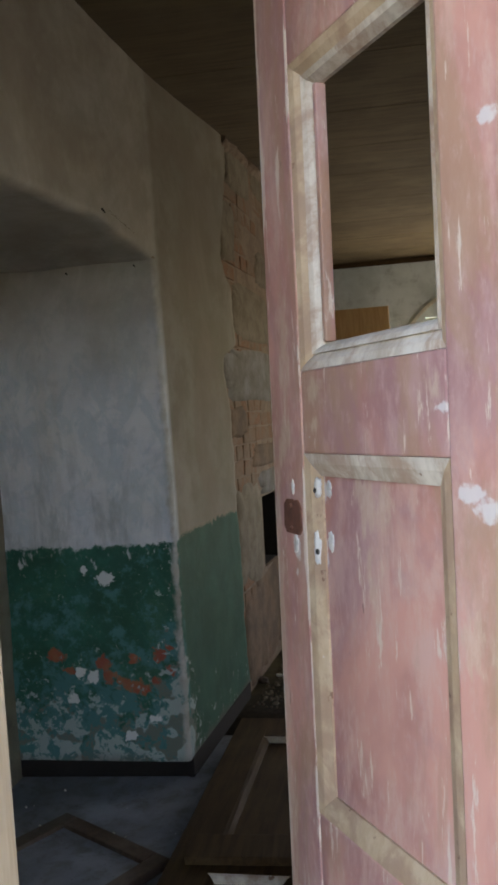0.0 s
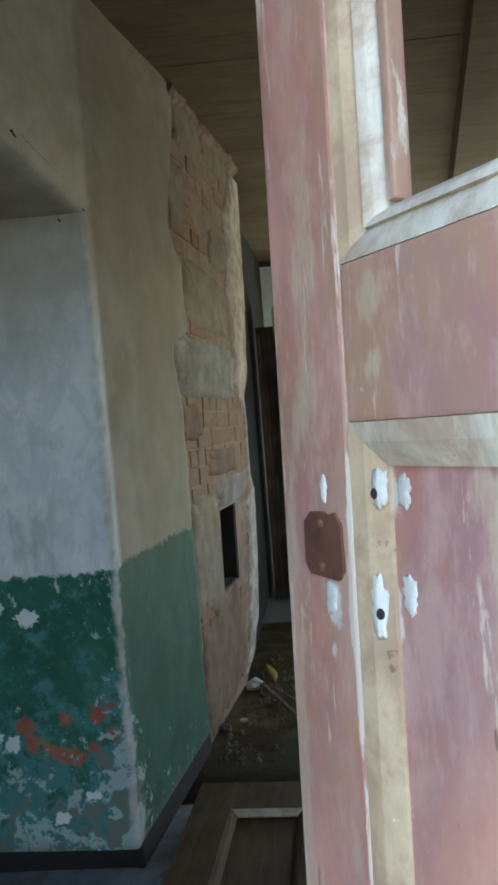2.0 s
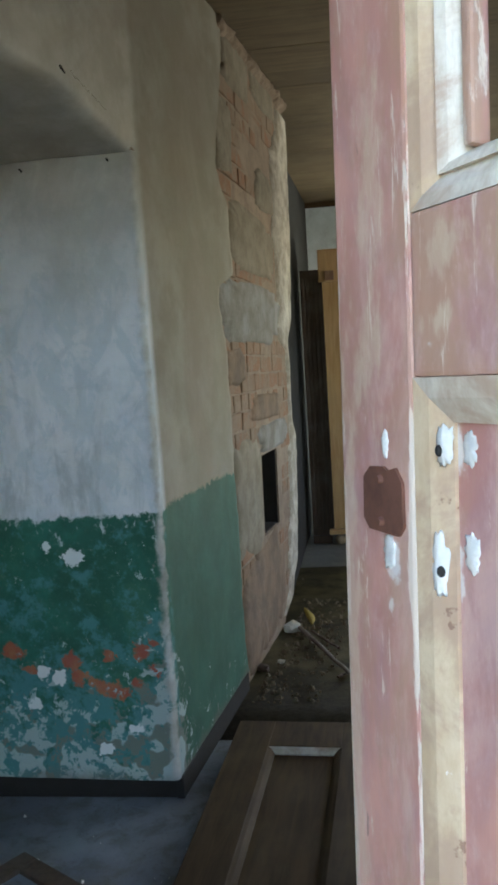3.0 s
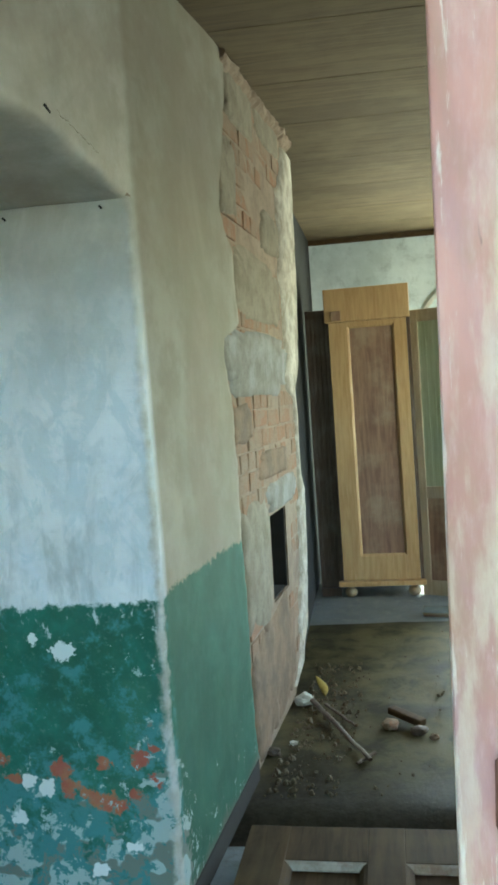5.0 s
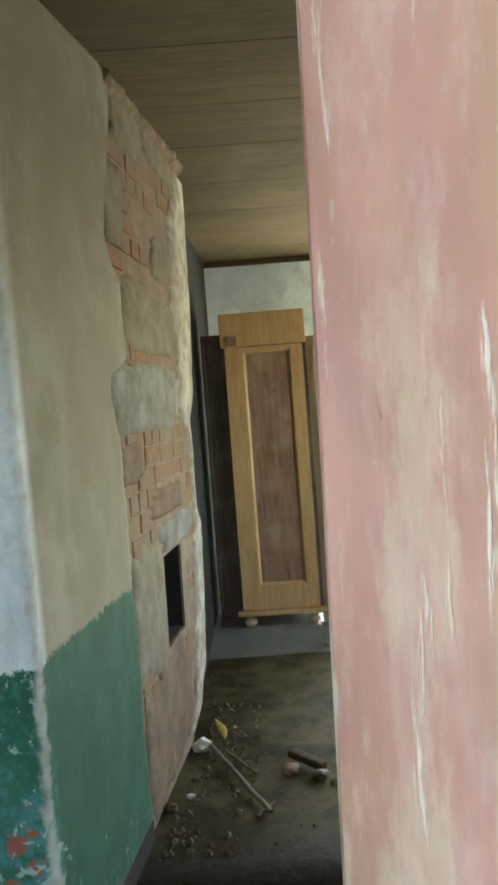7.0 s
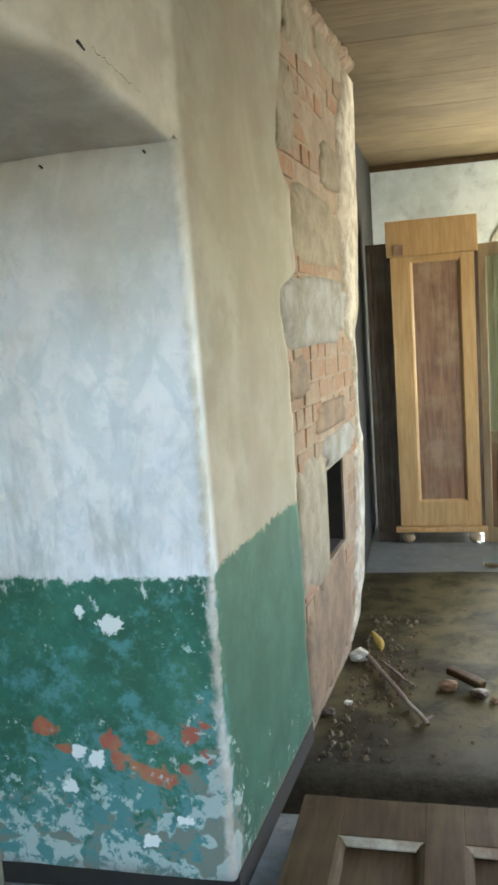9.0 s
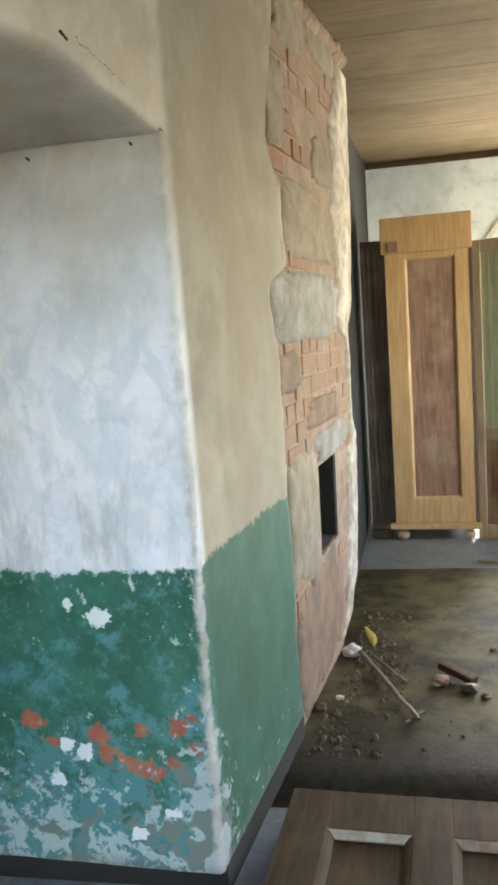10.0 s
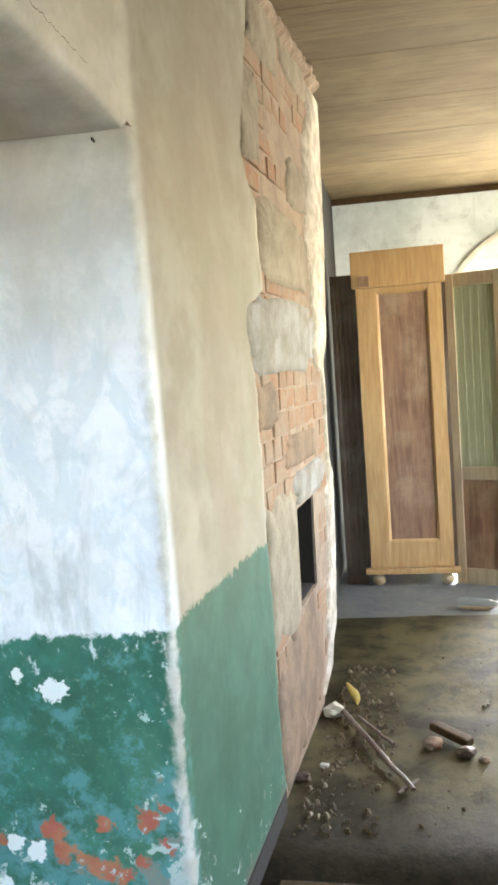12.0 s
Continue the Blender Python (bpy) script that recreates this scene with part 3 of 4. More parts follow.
def smear(u0, u1, z0, z1, seed, lift=0.0):
    """Render smeared over the bricks: a thin sheet with a wandering rim, worn through in the middle of nowhere."""
    cu, cz, hu, hz, count = (u0 + u1) / 2, (z0 + z1) / 2, (u1 - u0) / 2, (z1 - z0) / 2, 56
    bm = bmesh.new()
    rings = []
    for scale, y in ((1.0, 0.020), (0.95, 0.006 - lift), (0.72, 0.003 - lift), (0.4, 0.002 - lift)):
        ring = []
        for i in range(count):
            a = math.tau * i / count
            k = 1 + wob(math.cos(a), math.sin(a), seed, 2.0, 0.28) + wob(math.cos(a), math.sin(a), seed + 5, 8, 0.10)
            ca, sa = math.cos(a), math.sin(a)
            u = cu + hu * k * scale * math.copysign(abs(ca) ** 0.5, ca)
            z = cz + hz * k * scale * math.copysign(abs(sa) ** 0.5, sa)
            z = max(0.02, min(CEIL - 0.05, z))
            u = min(u, wall_end(z) - 0.05)
            ring.append(bm.verts.new((u, y + (wob(u, z, seed, 9, 0.004) if scale < 1 else 0), z)))
        rings.append(ring)
    for a, b in zip(rings, rings[1:]):
        for i in range(count):
            bm.faces.new((a[i], a[(i + 1) % count], b[(i + 1) % count], b[i]))
    bm.faces.new(rings[-1])
    return bm


M_SKIM = rough_plaster("pinkish_skim", (0.25, 0.165, 0.10), (0.155, 0.105, 0.066), 7)
M_BEIGE = rough_plaster("beige_skim", (0.30, 0.25, 0.175), (0.21, 0.17, 0.11), 9)
for spec, material, text in (((0.72, 1.86, 1.40, 1.66, 3.0), M_GREYPATCH, "smear of grey render over the bricks"), ((0.94, 1.80, 1.70, 1.97, 8.0, -0.003), M_BEIGE, "beige skim of plaster over the bricks"),
                             ((0.88, 1.30, 0.02, 0.46, 5.0, -0.002), M_SKIM, "pinkish skim of plaster over the bricks"), ((1.08, 1.72, 0.03, 0.50, 12.0, -0.004), M_SKIM, "pinkish skim of plaster over the bricks"),
                             ((0.84, 1.31, 0.50, 1.00, 15.0, -0.003), M_BEIGE, "beige skim of plaster over the bricks"), ((0.95, 1.40, 2.42, 2.64, 21.0, -0.003), M_BEIGE, "beige skim of plaster over the bricks"), ((1.30, 1.95, 0.90, 1.03, 25.0, -0.002), M_GREYPATCH, "smear of grey render over the bricks"), ((1.20, 1.75, 1.05, 1.17, 31.0, -0.004), M_SKIM, "pinkish skim of plaster over the bricks"), ((0.80, 1.10, 1.22, 1.37, 37.0, -0.004), M_SKIM, "pinkish skim of plaster over the bricks"),
                             ((1.45, 1.85, 2.02, 2.20, 41.0, -0.003), M_BEIGE, "beige skim of plaster over the bricks"), ((0.80, 1.06, 2.05, 2.34, 43.0, -0.003), M_BEIGE, "beige skim of plaster over the bricks"), ((1.45, 1.95, 2.50, 2.64, 47.0, -0.003), M_BEIGE, "beige skim of plaster over the bricks")):
    part("render_patch", leaning(smear(*spec)), material, wall_chimney, text, True)


def sag(y):
    """The old boards hang lower towards the doorway."""
    return table(y, (0.0, -0.085), (3.0, -0.085), (3.8, -0.055), (4.9, 0.0), (9.0, 0.0))


def planks_ceiling():
    bm = bmesh.new()
    y = 0.5
    k = 0
    while y < FAR + 0.05:
        w = (0.30, 0.27, 0.33, 0.25, 0.36)[k % 5]
        box(bm, -1.9, y, CEIL + 0.0012 * (k % 2), 2.3, y + w, CEIL + 0.03)
        y += w
        k += 1
    for v in bm.verts:
        v.co.z += sag(v.co.y)
    return bm


structure("ceiling", planks_ceiling(), M_CEIL, "wide stained wooden ceiling boards, dusty and brown", category="ceiling")
structure("ceiling_deck", boxes((-1.9, 0.45, CEIL + 0.04, 2.3, FAR + 0.35, CEIL + 0.12)), M_DARKWOOD, "dark boarding above the ceiling boards", category="ceiling")
beam_bm = slab([(-0.10, 0.7), (0.93, FAR - 0.01), (1.13, FAR - 0.01), (0.10, 0.7)], 2.50, CEIL - 0.002)
structure("beam", beam_bm, M_CEIL, "boxed wooden ceiling beam of stained boards", category="beam")
structure("trim_far", boxes((-0.66, FAR - 0.03, 2.635, 0.92, FAR - 0.004, CEIL - 0.003), bevel=0.006), M_OLDWOOD, "narrow wooden cornice strip along the far wall", category="trim")

# floors
structure("ground", boxes((-150, -150, -0.62, 150, 150, -0.42)), M_EARTH, "bare earth round the house", category="ground")
structure("floor", boxes((-1.9, -1.6, -0.12, 2.3, 3.20, 0.0)), M_CONCRETE, "worn blue-grey screed floor with dust and chips", category="floor")
# dip and dark slab added where the shadow band lies
structure("floor_trench", boxes((-1.9, 3.20, -0.40, 2.3, 3.42, -0.22)), M_DARKWOOD, "dark slab added under the dip behind the fallen door", category="floor")


def dirt_floor():
    bm = bmesh.new()
    nx, ny = 70, 60
    grid = [[bm.verts.new((-1.0 + 3.2 * i / nx, 3.19 + 2.43 * j / ny, -0.10 * max(0.0, 1 - (3.19 + 2.43 * j / ny - 3.19) / 0.26) ** 1.5 + wob(i * 0.05, j * 0.05, 0, 3, 0.008) + wob(i, j, 0, 0.7, 0.003))) for i in range(nx + 1)] for j in range(ny + 1)]
    for a, b in zip(grid, grid[1:]):
        for i in range(nx):
            bm.faces.new((a[i], a[i + 1], b[i + 1], b[i]))
    rim = [bm.verts.new((v.co.x, v.co.y, -0.3)) for v in grid[0]]
    for i in range(nx):
        bm.faces.new((rim[i], rim[i + 1], grid[0][i + 1], grid[0][i]))
    return bm


structure("floor_middle", dirt_floor(), M_DIRT, "dusty earth-covered floor with crumbs of plaster", True, "floor")
structure("floor_far", boxes((-1.9, 5.62, -0.15, 2.3, FAR + 0.05, -0.012)), M_FARFLOOR, "dark painted floor of the far room", category="floor")

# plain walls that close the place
structure("wall_west", boxes((LEFT - 0.3, 0.5, -0.42, LEFT, 2.83, CEIL + 0.04)), M_DULLWALL, "dull brown plastered side wall")
structure("wall_west_far", slab([(-1.9, 4.3), (-0.84, 4.6), (-0.735, 5.05), (-0.715, 6.40), (-0.65, FAR), (-1.9, FAR)], 0, CEIL - 0.002), M_SHADEWALL, "side wall of the far room with its shade painted near-black")
structure("wall_east", boxes((2.1, 0.5, -0.42, 2.3, 4.6, CEIL), (2.1, 6.0, -0.42, 2.3, FAR + 0.3, CEIL), (2.1, 4.6, -0.42, 2.3, 6.0, 0.95), (2.1, 4.6, 2.15, 2.3, 6.0, CEIL)), M_DULLWALL, "plastered wall with a window opening")
JAMB, HINGE = -0.612, -0.05
door_wall = boxes((LEFT - 0.3, 0.52, 0, JAMB - 0.05, 0.66, CEIL), (HINGE + 0.06, 0.52, 0, 2.1, 0.66, CEIL), (JAMB - 0.05, 0.52, 2.30, HINGE + 0.06, 0.66, CEIL))
structure("wall_south", door_wall, M_DULLWALL, "plastered wall with a narrow doorway")
fx0, fx1, fz0, fz1 = 0.42, 1.56, 0.30, 2.12
fw = boxes((-1.0, FAR + 0.005, 0, fx0, FAR + 0.3, CEIL), (fx1, FAR, 0, 2.1, FAR + 0.3, CEIL), (fx0, FAR, 0, fx1, FAR + 0.3, fz0), (fx0, FAR, fz1, fx1, FAR + 0.3, CEIL))
structure("wall_north", fw, M_FARWALL, "pale stained plaster wall of the far room")

frame_door = tagged(empty("door_frame"), "pale worn wooden door frame", "door frame", kind="structure")
part("jamb", boxes((JAMB - 0.05, 0.50, 0, JAMB, 0.70, 2.30), bevel=0.006), M_PALEWOOD, frame_door)
part("jamb", boxes((HINGE + 0.01, 0.50, 0, HINGE + 0.06, 0.70, 2.30), bevel=0.006), M_PALEWOOD, frame_door)
part("lintel", boxes((JAMB, 0.50, 2.25, HINGE + 0.01, 0.70, 2.30), bevel=0.006), M_PALEWOOD, frame_door)

# ---- windows ----


def window(name, x0, x1, z0, z1, y, depth, label, bars, mullions):
    w = tagged(empty(name), label, "window", kind="structure")
    part("window_frame", boxes((x0, y, z0, x0 + 0.05, y + 0.06, z1), (x1 - 0.05, y, z0, x1, y + 0.06, z1), (x0 + 0.05, y, z0, x1 - 0.05, y + 0.06, z0 + 0.06), (x0 + 0.05, y, z1 - 0.05, x1 - 0.05, y + 0.06, z1), bevel=0.004), M_WINWHITE, w)
    for z in bars:
        part("transom", boxes((x0 + 0.05, y + 0.005, z - 0.02, x1 - 0.05, y + 0.05, z + 0.02), bevel=0.004), M_WINWHITE, w)
    for x in mullions:
        part("mullion", boxes((x - 0.02, y + 0.008, z0 + 0.06, x + 0.02, y + 0.047, z1 - 0.05), bevel=0.004), M_WINWHITE, w)
    return w


far_window = window("window_1", fx0, fx1, fz0, fz1, FAR + 0.11, 0.06, "bright window with thin transom bars and no glass", (1.60, 1.74, 2.0), ())
part("window_sill", boxes((fx0 - 0.04, FAR - 0.05, fz0 - 0.05, fx1 + 0.04, FAR + 0.11, fz0 - 0.002), bevel=0.008), M_OLDWOOD, far_window)
side_window = tagged(empty("window_2"), "plain wooden window frame in the side wall", "window", kind="structure")
for spec in ((2.24, 4.6, 0.95, 2.29, 4.66, 2.15), (2.24, 5.94, 0.95, 2.29, 6.0, 2.15), (2.24, 4.66, 0.95, 2.29, 5.94, 1.0), (2.24, 4.66, 2.10, 2.29, 5.94, 2.15), (2.24, 5.28, 1.0, 2.29, 5.32, 2.10)):
    part("frame_bar", boxes(spec), M_WINWHITE, side_window)


def arch():
    bm = bmesh.new()
    rows = []
    for i in range(33):
        a = math.pi * (0.19 + 0.62 * i / 32)
        cx, cz, r = 0.99, 1.53, 0.86
        ring = []
        for dr, y in ((0.0, FAR - 0.003), (0.0, FAR - 0.03), (0.035, FAR - 0.03), (0.035, FAR - 0.003)):
            ring.append(bm.verts.new((cx - (r + dr) * math.cos(a), y, cz + (r + dr) * math.sin(a))))
        rows.append(ring)
    for a, b in zip(rows, rows[1:]):
        for i in range(4):
            bm.faces.new((a[i], a[(i + 1) % 4], b[(i + 1) % 4], b[i]))
    bm.faces.new(rows[0])
    bm.faces.new(rows[-1])
    return bm


structure("trim_arch", arch(), M_WHITE, "white plaster arch line over the window", category="trim")

# ---- the open pink door ----
DOOR_W, DOOR_H, DOOR_T = 0.56, 2.10, 0.04
EDGE = Vector((-0.4083, 1.2288, 0.02))
dd = Vector((math.cos(radians(58)), -math.sin(radians(58)), 0))
dn = Vector((dd.y, -dd.x, 0))        # towards the walker's side
# local x along the leaf from its free edge, local y through it away from the walker, z up; the leaf leans a little
MD = Matrix.Translation(EDGE) @ Matrix(((dd.x, -dn.x, 0, 0), (dd.y, -dn.y, 0, 0), (0, 0, 1, 0), (0, 0, 0, 1))) @ pose(0, 0, 0, -1.3, 0, 0)
door = tagged(empty("door_leaf", MD), "open panelled door in worn pink paint with an empty upper pane", "door")
ST, RST = 0.105, 0.106
Z0, Z1, Z2, Z3, Z4, Z5, Z6 = 0.0, 0.20, 0.565, 0.692, 1.243, 1.367, 1.824
XL, XR = ST, DOOR_W - RST


def door_part(name, spec, material=M_PINK, bevel=0.004, label=""):
    return part(name, boxes(spec, bevel=bevel), material, door, label)


door_part("stile", (0, 0, Z0, XL, DOOR_T, DOOR_H))
door_part("stile", (XR, 0, Z0, DOOR_W, DOOR_T, DOOR_H))
for zz0, zz1 in ((Z0, Z1), (Z2, Z3), (Z4, Z5), (Z6, DOOR_H)):
    door_part("rail", (XL, 0.001, zz0, XR, DOOR_T - 0.001, zz1))
for zz0, zz1 in ((Z1, Z2), (Z3, Z4)):
    door_part("panel", (XL, 0.016, zz0, XR, 0.026, zz1), bevel=0)


def bead_run(x0, z0, x1, z1, w, y0, y1, mitre=True):
    """Four mitred moulding strips inside an opening, sloping from the frame down to the panel."""
    out = []
    c = [(x0, z0), (x1, z0), (x1, z1), (x0, z1)]
    i_ = [(x0 + w, z0 + w), (x1 - w, z0 + w), (x1 - w, z1 - w), (x0 + w, z1 - w)]
    m_ = [((a[0] * 0.55 + b[0] * 0.45), (a[1] * 0.55 + b[1] * 0.45)) for a, b in zip(c, i_)]
    for k in range(4):
        j = (k + 1) % 4
        bm = bmesh.new()
        prof = []
        for q in (k, j):
            prof.append([bm.verts.new((c[q][0], y1, c[q][1])), bm.verts.new((c[q][0], y0, c[q][1])), bm.verts.new((m_[q][0], y0 + (y1 - y0) * 0.18, m_[q][1])), bm.verts.new((i_[q][0], y0 + (y1 - y0) * 0.75, i_[q][1])), bm.verts.new((i_[q][0], y1, i_[q][1]))])
        for s in range(5):
            t = (s + 1) % 5
            bm.faces.new((prof[0][s], prof[0][t], prof[1][t], prof[1][s]))
        bm.faces.new(prof[0])
        bm.faces.new(prof[1])
        out.append(bm)
    return out


for zz0, zz1 in ((Z1, Z2), (Z3, Z4)):
    for k, bm in enumerate(bead_run(XL, zz0, XR, zz1, 0.034, 0.001, 0.0155)):
        part("moulding", bm, M_CREAM if k != 2 else M_PUTTY, door, "yellowed moulding strip")
for k, bm in enumerate(bead_run(XL, Z5, XR, Z6, 0.024, 0.002, 0.020)):
    part("moulding", bm, M_PUTTY if k == 0 else M_CREAM, door, "yellowed moulding round the empty pane")
for k, bm in enumerate(bead_run(XL + 0.0235, Z5 + 0.0235, XR - 0.0235, Z6 - 0.0235, 0.016, 0.010, 0.036)):
    part("glazing_bead", bm, M_PUTTY, door, "flaking white glazing bead")
part("glazing_bead", boxes((XL + 0.040, 0.020, Z5 + 0.04, XL + 0.050, 0.038, Z6 - 0.04), bevel=0.003), M_PINK, door)
lock_bm = slab([(0.0375, 1.1265), (0.0455, 1.1175), (0.0865, 1.1165), (0.0935, 1.1245), (0.0925, 1.1605), (0.0835, 1.1715), (0.0725, 1.1685), (0.0665, 1.1715), (0.0485, 1.1705), (0.0385, 1.1615)], -0.003, 0.004, lambda a, b, h: (a, h, b))
lock = part("lock_plate", lock_bm, M_RUST, door, "rusted iron lock plate")
for zz in (1.126, 1.161):
    bm = bmesh.new()
    bmesh.ops.create_cone(bm, cap_ends=True, segments=10, radius1=0.004, radius2=0.003, depth=0.004, matrix=pose(0.064, -0.005, zz, 90, 0, 0))
    part("screw", bm, M_RUST, lock)


def hole_ring(x, z):
    bm = bmesh.new()
    bmesh.ops.create_uvsphere(bm, u_segments=10, v_segments=6, radius=0.0042, matrix=pose(x, 0.0046, z) @ Matrix.Diagonal((0.9, 0.8, 1.1, 1)))
    return bm


def flake(x, y, z, w, h, seed):
    """Ragged splintered patch where old paint has come away."""
    bm = bmesh.new()
    bmesh.ops.create_uvsphere(bm, u_segments=36, v_segments=6, radius=1.0, matrix=pose(0, 0, 0, 90))
    for v in bm.verts:
        a = math.atan2(v.co.z, v.co.x)
        k = 1 + 0.30 * noise.noise(Vector((2.2 * math.cos(a), 2.2 * math.sin(a), seed))) + 0.45 * noise.noise(Vector((6 * math.cos(a), 3 * math.sin(a), seed + 4)))
        v.co = Vector((x + w * k * v.co.x, y + 0.0022 * v.co.y + 0.42 * max(0.0, min(x + w * k * v.co.x, 0.149) - x) * (0.115 < x < 0.149), z + h * k * v.co.z))
    return bm


for spec in ((0.134, 0.0060, 1.192, 0.007, 0.016, 1.0), (0.152, 0.0160, 1.190, 0.008, 0.014, 2.0), (0.127, 0.0050, 1.100, 0.008, 0.025, 3.0), (0.153, 0.0160, 1.112, 0.008, 0.016, 4.0), (0.071, -0.0004, 1.101, 0.008, 0.015, 5.0), (0.068, -0.0004, 1.190, 0.004, 0.012, 6.0)):
    part("paint_flake", flake(*spec), M_FLAKE, door, "bare white patch where paint has flaked", True)
# black beads stand for the shaded inside of the screw holes
for hx, hz in ((0.131, 1.188), (0.130, 1.096)):
    part("screw_hole", hole_ring(hx, hz), M_BLACK, door)

# ---- wardrobe ----
WX0, WX1, WY, WH = -0.516, 0.012, 6.30, 2.105
ward = tagged(empty("wardrobe", pose(WX0, WY, -0.012, 0, 0, -3)), "tall orange pine wardrobe with a red-brown veneered door", "wardrobe")
ww = WX1 - WX0
part("body", boxes((-0.02, 0.03, 0.11, 0.0, 0.56, WH - 0.06), (ww, 0.03, 0.11, ww + 0.02, 0.56, WH - 0.06), (-0.02, 0.03, 0.09, ww + 0.02, 0.56, 0.11), (0, 0.54, 0.11, ww, 0.56, WH - 0.06), (-0.02, 0.03, WH - 0.06, ww + 0.02, 0.56, WH - 0.03)), M_DARKWOOD, ward, "dark wooden carcass")
part("cornice", boxes((-0.018, -0.012, WH - 0.223, ww + 0.020, 0.03, WH), bevel=0.006), M_ORANGE, ward)
part("plinth", boxes((-0.03, -0.02, 0.08, ww + 0.03, 0.03, 0.115), bevel=0.006), M_ORANGE, ward)
pa, pb = 0.13, ww - 0.088
wd = part("door", boxes((0.005, 0.0, 0.12, pa, 0.028, WH - 0.225), (pb, 0.0, 0.12, ww - 0.005, 0.028, WH - 0.225), (pa, 0.001, 0.12, pb, 0.027, 0.285), (pa, 0.001, WH - 0.255, pb, 0.027, WH - 0.225), bevel=0.003), M_ORANGE, ward, "orange pine door frame")
part("panel", boxes((pa, 0.014, 0.285, pb, 0.020, WH - 0.255)), M_WALNUT, wd, "red-brown veneer panel")
for k, bm in enumerate(bead_run(pa, 0.285, pb, WH - 0.255, 0.014, 0.003, 0.0135)):
    part("moulding", bm, M_ORANGE, wd)
part("rosette", boxes((0.028, -0.022, WH - 0.215, 0.092, -0.0125, WH - 0.150), bevel=0.004), M_WALNUT, ward, "small dark square block on the cornice")
for fx in (0.05, ww - 0.05):
    for fy in (0.03, 0.50):
        bm = bmesh.new()
        bmesh.ops.create_uvsphere(bm, u_segments=16, v_segments=10, radius=0.042, matrix=pose(fx, fy, 0.036) @ Matrix.Diagonal((1, 1, 0.84, 1)))
        part("foot", bm, M_PALEWOOD, ward, smooth=True)


def tall_leaf(name, m, w, h, split, label, upper, lower, frame_mat):
    leaf = tagged(empty(name, m), label, "door")
    part("stile", boxes((0, 0, 0, 0.06, 0.03, h), bevel=0.003), frame_mat, leaf)
    part("stile", boxes((w - 0.06, 0, 0, w, 0.03, h), bevel=0.003), frame_mat, leaf)
    for a, b in ((0, 0.10), (split - 0.04, split + 0.04), (h - 0.08, h)):
        part("rail", boxes((0.06, 0.001, a, w - 0.06, 0.029, b), bevel=0.003), frame_mat, leaf)
    part("panel", boxes((0.06, 0.012, 0.10, w - 0.06, 0.018, split - 0.04)), lower, leaf, "brown veneer lower panel")
    part("panel", boxes((0.06, 0.012, split + 0.04, w - 0.06, 0.018, h - 0.08)), upper, leaf, "green upper panel paled by painted glare")
    for k in range(1, 5):
        x = 0.06 + (w - 0.12) * k / 5
        part("slat", boxes((x - 0.003, 0.0095, split + 0.04, x + 0.003, 0.0118, h - 0.08), bevel=0.001), upper, leaf)
    return leaf


tall_leaf("loose_door", pose(0.022, 6.315, -0.012, 0, 0, -24), 0.36, 1.925, 0.70, "tall loose door beside the wardrobe with window glare painted into its green panel", M_GLARELEAF, M_WALNUT, M_PALEWOOD)
# a separate dark body added to stand in for the wardrobe's left side
ward_side = tagged(empty("cabinet", pose(-0.668, 6.36, -0.012)), "dark fluted body standing in for the wardrobe's left side", "cabinet")
part("body", boxes((0, 0.02, 0.06, 0.135, 0.158, 1.98), bevel=0.004), M_DARKWOOD, ward_side)
for k in range(4):
    x = 0.018 + k * 0.033
    part("flute", boxes((x - 0.010, 0.0, 0.12, x + 0.010, 0.0195, 1.92), bevel=0.004), M_DARKWOOD, ward_side)
part("plinth", boxes((-0.002, 0.005, 0, 0.137, 0.157, 0.058), bevel=0.004), M_DARKWOOD, ward_side)

# ---- a panelled door lying on the floor ----
lying = tagged(empty("fallen_door", pose(-0.8995, 1.21, 0.042, 0, 0, -3)), "dusty brown panelled door lying flat on the floor", "door")
LW, LL, LT = 0.82, 1.97, 0.04
xs = [0.0, 0.125, 0.357, 0.462, 0.694, LW]
for a, b in ((0, 1), (2, 3), (4, 5)):
    part("stile", boxes((xs[a], 0, 0, xs[b], LL, LT), bevel=0.003), M_OLDWOOD, lying)
ys = [0, 0.2, 0.86, 1.0, 1.79, LL]
for a, b in ((0, 1), (2, 3), (4, 5)):
    for c, d in ((1, 2), (3, 4)):
        part("rail", boxes((xs[c], ys[a], 0.001, xs[d], ys[b], LT - 0.001), bevel=0.002), M_OLDWOOD, lying)
for a, b in ((1, 2), (3, 4)):
    for c, d in ((1, 2), (3, 4)):
        part("panel", boxes((xs[c], ys[a], 0.008, xs[d], ys[b], 0.018)), M_OLDWOOD, lying)
        for k, bm in enumerate(bead_run(xs[c], ys[a], xs[d], ys[b], 0.022, 0.004, 0.022)):
            bmesh.ops.transform(bm, matrix=Matrix(((1, 0, 0, 0), (0, 0, 1, 0), (0, -1, 0, 0.0415), (0, 0, 0, 1))), verts=bm.verts)
            # white paint on the far strip imitates the glint of the sky
            part("moulding", bm, M_PUTTY if k == 2 else M_OLDWOOD, lying, "moulding edge with its sky glint painted pale" if k == 2 else "")
for bx, by in ((0.1, 0.3), (0.5, 1.6)):
    tagged(link("timber_batten", boxes((-0.80 + bx, 1.18 + by, 0.0, -0.80 + bx + 0.25, 1.18 + by + 0.06, 0.042), bevel=0.003), M_OLDWOOD), "short timber batten under the fallen door", "batten")
tagged(link("loose_board", boxes((-0.80, 2.09, 0.0835, -0.20, 2.215, 0.108), bevel=0.004), M_OLDWOOD), "short dusty board lying across the fallen door", "board")

